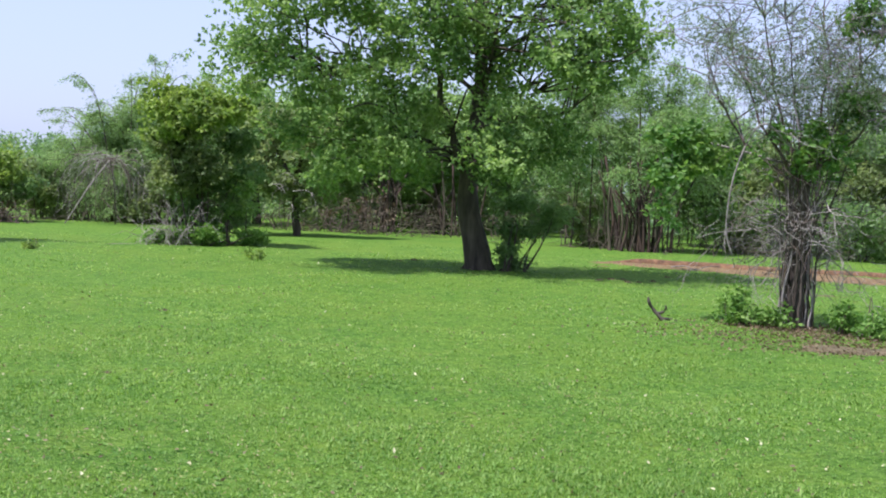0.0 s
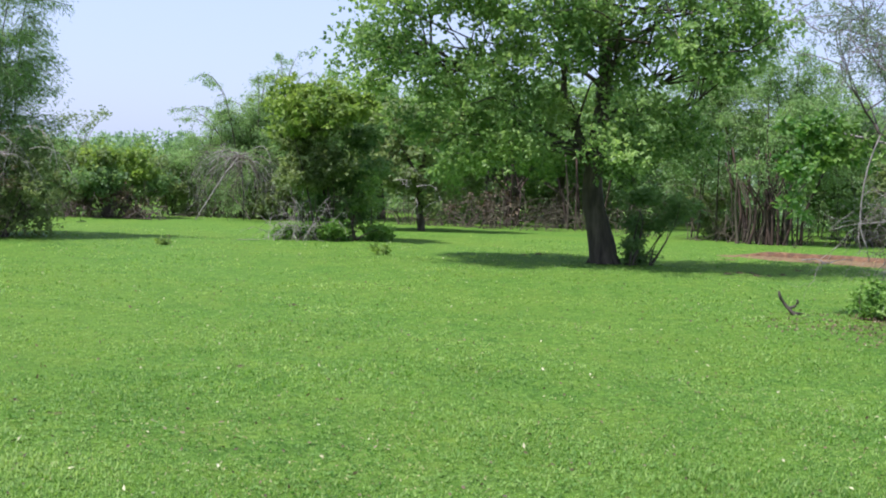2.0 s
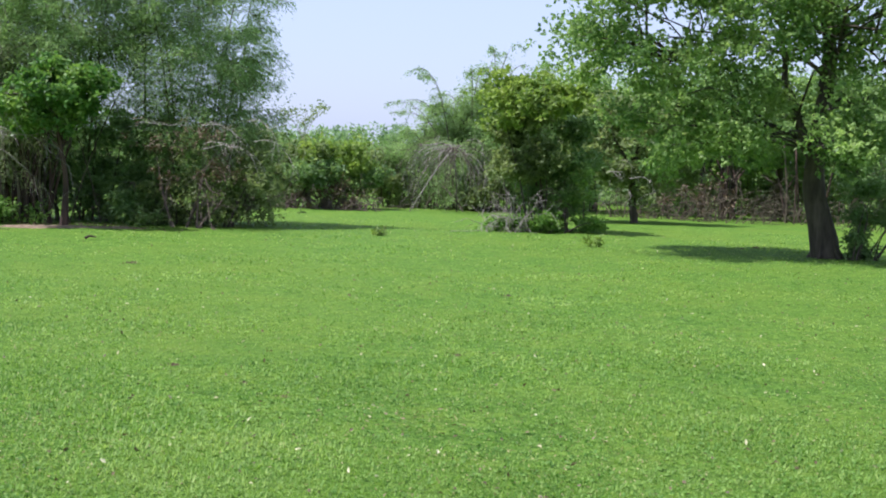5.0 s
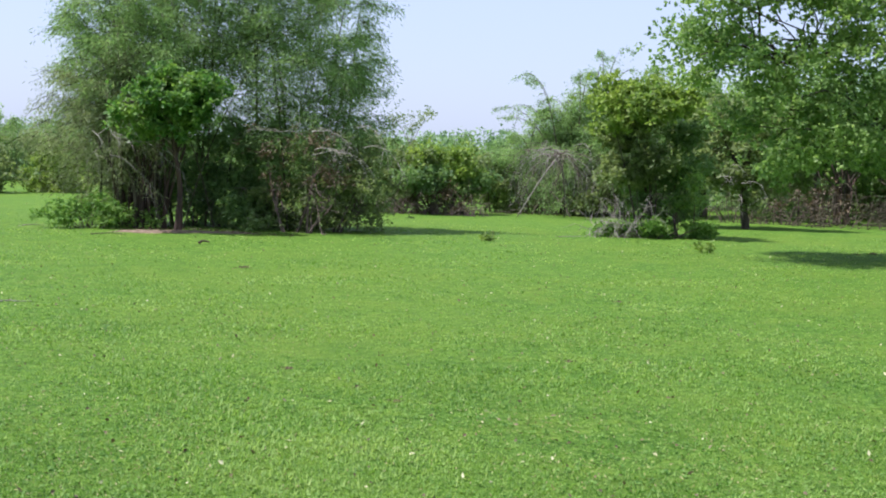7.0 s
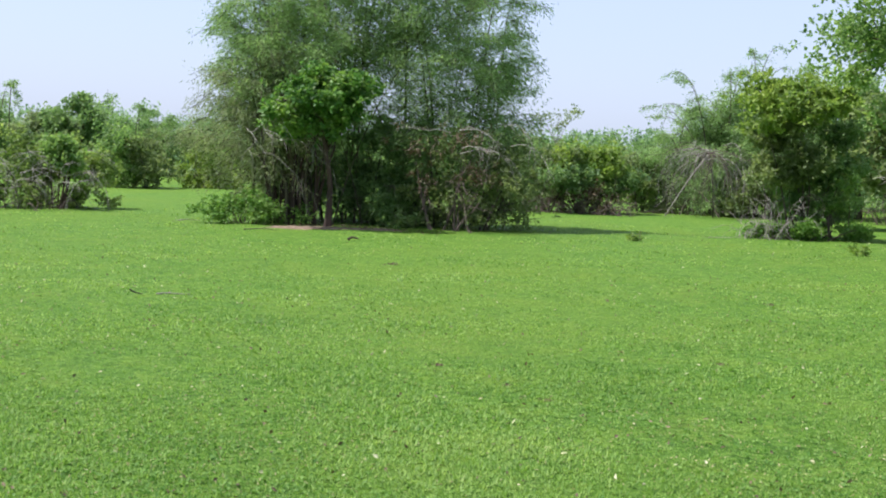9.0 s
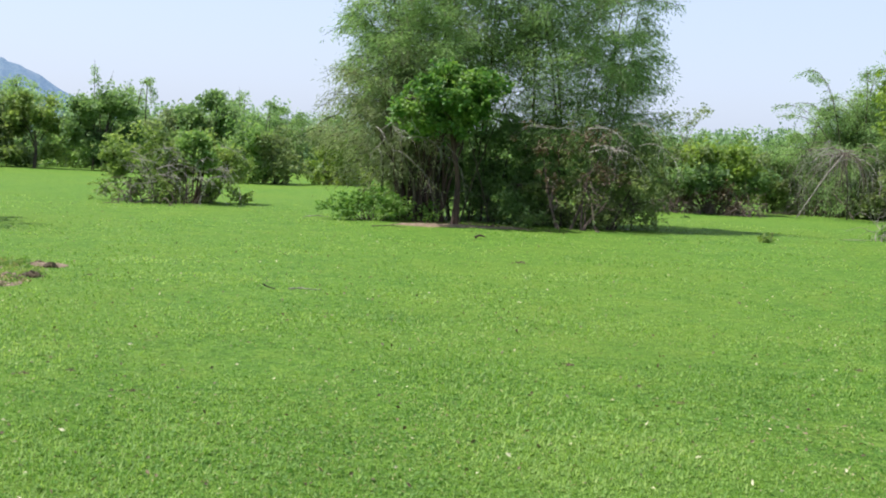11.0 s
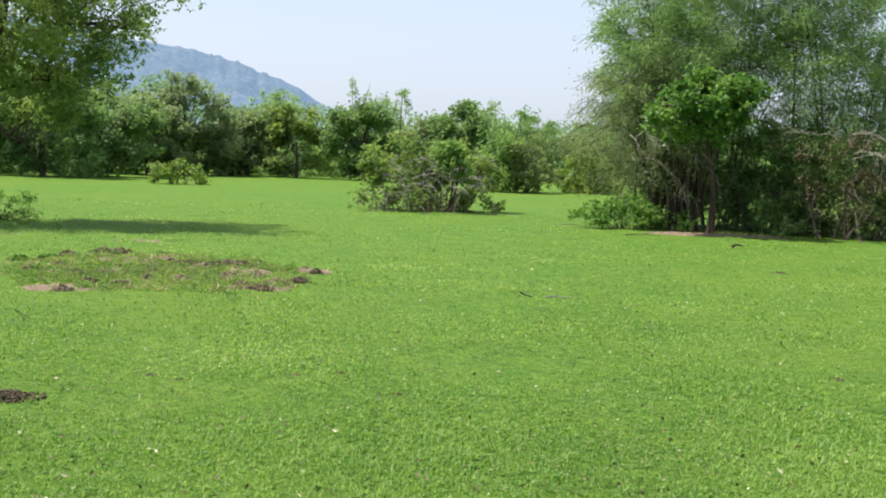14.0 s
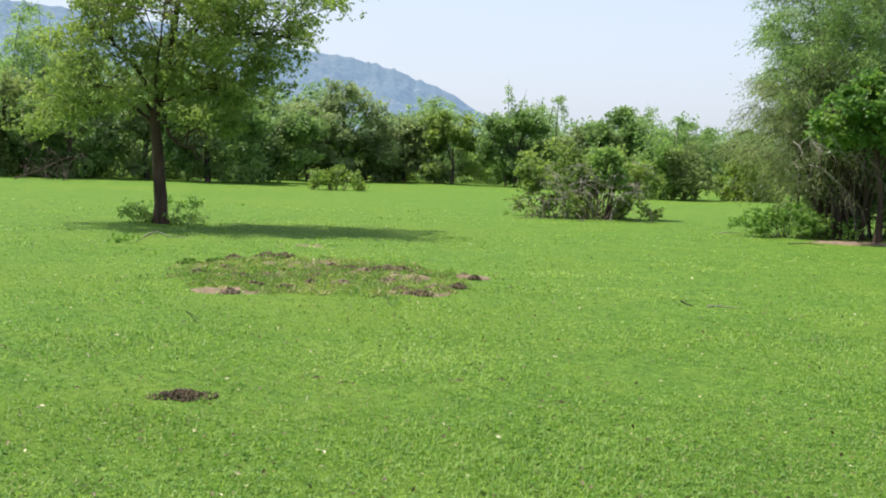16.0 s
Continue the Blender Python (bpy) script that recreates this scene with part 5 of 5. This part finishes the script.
def rough_patch():
    """Ground rooted up by animals: overturned sods, loose soil and hummocks of torn turf."""
    for az, d, w in ((60.4, 17.4, 1.0), (59.2, 17.5, 0.9), (58.5, 17.9, 0.9), (57.0, 18.3, 1.3), (56.3, 18.4, 1.0), (54.6, 18.1, 0.6),
                     (60.1, 15.85, 0.9), (58.3, 15.75, 0.7), (57.1, 15.6, 1.3), (57.8, 14.75, 0.7), (59.0, 13.9, 0.6), (56.5, 14.3, 0.7), (55.4, 14.85, 0.6), (54.3, 17.0, 0.9), (53.6, 16.8, 1.0),
                     (53.0, 16.3, 0.7), (52.4, 16.6, 1.4), (51.9, 16.8, 1.7), (51.4, 16.8, 1.5), (52.0, 15.4, 0.9), (50.8, 15.5, 0.8), (49.9, 14.9, 0.9), (50.7, 14.2, 0.9), (49.0, 15.1, 0.7),
                     (54.0, 14.8, 0.8), (48.6, 16.45, 0.8), (48.2, 16.3, 0.5), (55.0, 15.8, 0.5), (56.0, 16.4, 0.6), (58.9, 16.6, 0.5), (51.5, 14.5, 0.6)):
        w *= 0.62
        clod_heap("turned_soil", az, d, 0.2 * w, 0.12 * w, 0.03 + 0.03 * w, int(40 + 50 * w), (DARK_SOIL, LITTER, TAN_SOIL, LITTER, TURF)[int(rng.integers(0, 5))], "low dark overturned sods of rooted-up soil in the turf", "rooted-up soil", 0.045)
    for az, d in ((55.9, 9.1), (54.9, 8.9), (49.8, 9.0), (47.9, 9.1), (46.6, 15.3), (45.5, 8.4), (28.0, 18.9), (14.1, 10.5), (11.8, 15.5), (23.5, 9.0), (26.4, 9.8), (21.7, 8.5), (1.1, 27.2), (1.7, 26.8), (-7.5, 24.3), (-8.2, 23.8), (-8.0, 24.6), (-8.7, 24.0), (-7.0, 23.9), (-9.3, 24.6), (-9.9, 25.6), (-10.6, 24.9), (-0.5, 7.2)):
        big = rng.uniform(0.3, 0.55) * (0.7 + d / 20)
        clod_heap("soil_crumbs", az, d, 0.14 * big, 0.08 * big, 0.04 * big, 24, DARK_SOIL if rng.uniform() < 0.6 else LITTER, "few small crumbs of brown soil on the turf", "soil crumbs")
    # hummocks of torn turf, each a burst of coarse leaves
    for mat, name, label, m, lo, hi in ((AIRY, "rough_weeds", "trampled olive weeds on the rooted-up ground", 560, 0.02, 0.065), (WEED, "torn_turf", "torn green hummocks of turf on the rooted-up ground", 200, 0.02, 0.075), (STRAW, "torn_straw", "yellowed torn grass on the rooted-up ground", 170, 0.01, 0.05)):
        s = Soup()
        x0, y0 = spot(54.9, 15.9)
        a = radians(54.9)
        q = rng.uniform(-1, 1, (m * 2, 2))
        q = q[(q ** 2).sum(1) + rng.normal(0, 0.15, len(q)) < 1][:m] * [1.75, 2.2]
        cx, cy = x0 + q[:, 0] * math.cos(a) - q[:, 1] * math.sin(a), y0 + q[:, 0] * math.sin(a) + q[:, 1] * math.cos(a)
        each = 26
        big = np.repeat(rng.uniform(0.5, 1.3, len(cx)), each)
        n = len(big)
        dx, dy = rng.normal(0, 0.045, n) * big, rng.normal(0, 0.045, n) * big
        x, y = np.repeat(cx, each) + dx, np.repeat(cy, each) + dy
        z = ground_z(x, y) + rng.uniform(lo, hi, n) * big * np.exp(-(dx ** 2 + dy ** 2) / 0.006)
        leaves(s, np.stack([x, y, z], 1), 0.045, 0.02, -0.3, 0.4)
        me = s.mesh(name)
        me.materials.append(mat)
        tagged(new(name, me), label, "weeds", kind="stuff")


leaf_sides = 4
rough_patch()
for az, d, ru, rv, seed in ((57.3, 17.9, 0.55, 0.3, 11.0), (55.2, 17.4, 0.75, 0.4, 13.0), (54.0, 16.8, 0.5, 0.3, 15.0), (52.4, 16.2, 0.5, 0.3, 17.0), (51.3, 16.2, 0.35, 0.2, 19.0), (58.9, 14.2, 0.5, 0.35, 21.0), (55.6, 20.4, 0.4, 0.12, 23.0), (48.5, 16.4, 0.3, 0.14, 25.0), (51.0, 14.4, 0.4, 0.25, 27.0)):
    soil_sheet("bare_patch", "pale trampled bare soil among the weeds", (az, d, ru, rv, 0), TAN_SOIL, 0.03, 0.05, 0.035, seed)


def fallen_stick(az, d, pts, r, mat, label, turn=0.0):
    s = Soup()
    tube(s, smooth_path(pts, 10), r, r * 0.4, 6, 0, 0.1)
    me = s.mesh("fallen_stick", True)
    me.materials.append(mat)
    ob = new("fallen_stick", me)
    x, y = spot(az, d)
    ob.matrix_basis = pose(x, y, float(ground_z(x, y)) + r * 0.8, 0, 0, az + turn)
    return tagged(ob, label, "stick", "fallen sticks")


fallen_stick(38.1, 14.0, [(-0.06, 0, 0.0), (0.05, 0.02, 0.01), (0.16, 0, 0.005), (0.3, 0.03, 0.0)], 0.009, PALE, "thin pale grey fallen stick lying in the grass")
fallen_stick(39.15, 14.0, [(-0.07, 0, 0.05), (-0.02, 0, 0.02), (0.06, 0.02, 0.0)], 0.012, BARK, "short dark broken stick lying in the grass")
fallen_stick(-11.07, 27.9, [(-0.5, 0, 0.06), (-0.2, 0.02, 0.1), (0.0, 0.02, 0.02), (0.3, 0.03, 0.12), (0.5, 0.0, 0.1)], 0.013, PALE, "pale crooked dead branch lying on the bare soil")
fallen_stick(61.5, 22.0, [(-0.2, 0, 0.0), (0.0, 0.02, 0.08), (0.2, 0, 0.0), (0.5, 0.05, 0.0)], 0.012, PALE, "pale crooked stick lying in the grass")
fallen_stick(36.7, 28.6, [(-0.3, 0, 0.0), (0.0, 0.02, 0.03), (0.3, 0.1, 0.0)], 0.012, PALE, "pale crooked stick lying in the grass", 20)
fallen_stick(29.7, 23.6, [(-0.08, 0, 0.0), (0.0, 0.02, 0.04), (0.1, 0.0, 0.02)], 0.03, REDBARK, "short broken piece of brown wood")
fallen_stick(33.6, 25.6, [(-0.35, 0, 0.0), (0.0, 0.02, 0.02), (0.3, 0.0, 0.0)], 0.012, BARK, "thin dark stick lying in the grass")
fallen_stick(65.4, 48.0, [(-1.2, 0, 0.0), (-0.4, 0.1, 0.3), (0.3, 0.2, 0.65), (0.9, 0.1, 0.9)], 0.03, REDBARK, "long leaning fallen brown branch")
bush("withered_bush", 19.3, 39.2, "withered brown bush in the shade of green ones", [(-0.7, 0.4, 0.8, 0.35), (0.6, 0.4, 0.9, 0.35), (0.0, 0.7, 1.2, 0.3)], DRY, 2200, (0.12, 0.05), 0.5, TWIG, 0.24, 14, 12, dry=12)
for az, d, w in ((4.6, 40.6, 1.0), (2.9, 41.3, 0.8), (0.3, 43.0, 1.0), (-5.6, 44.2, 0.6)):
    bush("withered_bush", az, d, "withered red-brown undergrowth under the wood's edge", [(-0.4 * w, 0.5, 0.7 * w, 0.45), (0.5 * w, 0.6, 0.6 * w, 0.5), (0.0, 1.1, 0.8 * w, 0.35)], DRY, int(650 * w), (0.13, 0.035), 0.4, TWIG, 0.28, 12, 14, "withered undergrowth", dry=10)
thicket("dry_thicket", 20.2, 38.8, "low brown leafless scrub before the dark bushes", 1.8, 0.4, 0.85, 60, TWIG, 0.016, 1.2, "dry undergrowth")
thicket("dry_thicket", 65.6, 49.0, "leafless brown brushwood lying at the woods", 1.0, 0.6, 1.5, 12, TWIG, 0.015, 1.2, "dry undergrowth")

for az, d, w, h in ((52.2, 13.2, 0.1, 0.025), (60.5, 11.75, 0.07, 0.02), (7.95, 25.3, 0.19, 0.16), (17.6, 26.6, 0.22, 0.08), (62.9, 10.4, 0.18, 0.035), (62.9, 20.5, 0.25, 0.05), (60.9, 31.0, 0.5, 0.22), (59.7, 31.4, 0.3, 0.2)):
    bush("weed_tuft", az, d, "small tuft of weeds standing in the turf", [(0, h * 0.5, w, h * 0.6)], LIME if 24 < d < 27 else WEED, int((80 if d > 14 else 25) + 300 * w), (0.09, 0.04) if d > 14 else (0.05, 0.02), w * 0.7, TWIG, 0.08 if d > 14 else 0.05, 60, 4, "weed tufts", "weeds", flat=0.3)

# dry leaves and pale specks strewn over the lawn, thick under the grey tree
for name, label, mat, n in (("strewn_leaves", "brown dead leaves strewn over the turf", DRY, 3000), ("pale_leaves", "bleached pale leaves strewn over the turf", BLEACHED, 1100)):
    s = Soup()
    az = rng.uniform(-22, 71, n)
    d = 4.2 + 26 * rng.uniform(0, 1, n) ** 1.2
    x, y = -np.sin(np.radians(az)) * d, np.cos(np.radians(az)) * d
    leaves(s, np.stack([x, y, ground_z(x, y) + 0.016], 1), 0.036, 0.02, -0.2, 0.6)
    if mat is DRY:
        for a0, d0, m, sx, sy in ((-16.3, 16.4, 1500, 0.8, 0.6), (-18.4, 15.2, 1500, 0.9, 0.6), (-15.0, 17.0, 700, 0.35, 0.25), (-12.0, 15.8, 160, 0.8, 0.4), (29.8, 27.2, 500, 0.9, 0.25), (54.6, 16.2, 350, 0.95, 0.8)):
            x0, y0 = spot(a0, d0)
            x, y = x0 + rng.normal(0, sx, m), y0 + rng.normal(0, sy, m)
            leaves(s, np.stack([x, y, ground_z(x, y) + rng.uniform(0.01, 0.03, m)], 1), 0.045, 0.026, 0.0, 0.6)
    me = s.mesh(name)
    me.materials.append(mat)
    tagged(new(name, me), label, "dead leaves", kind="stuff")
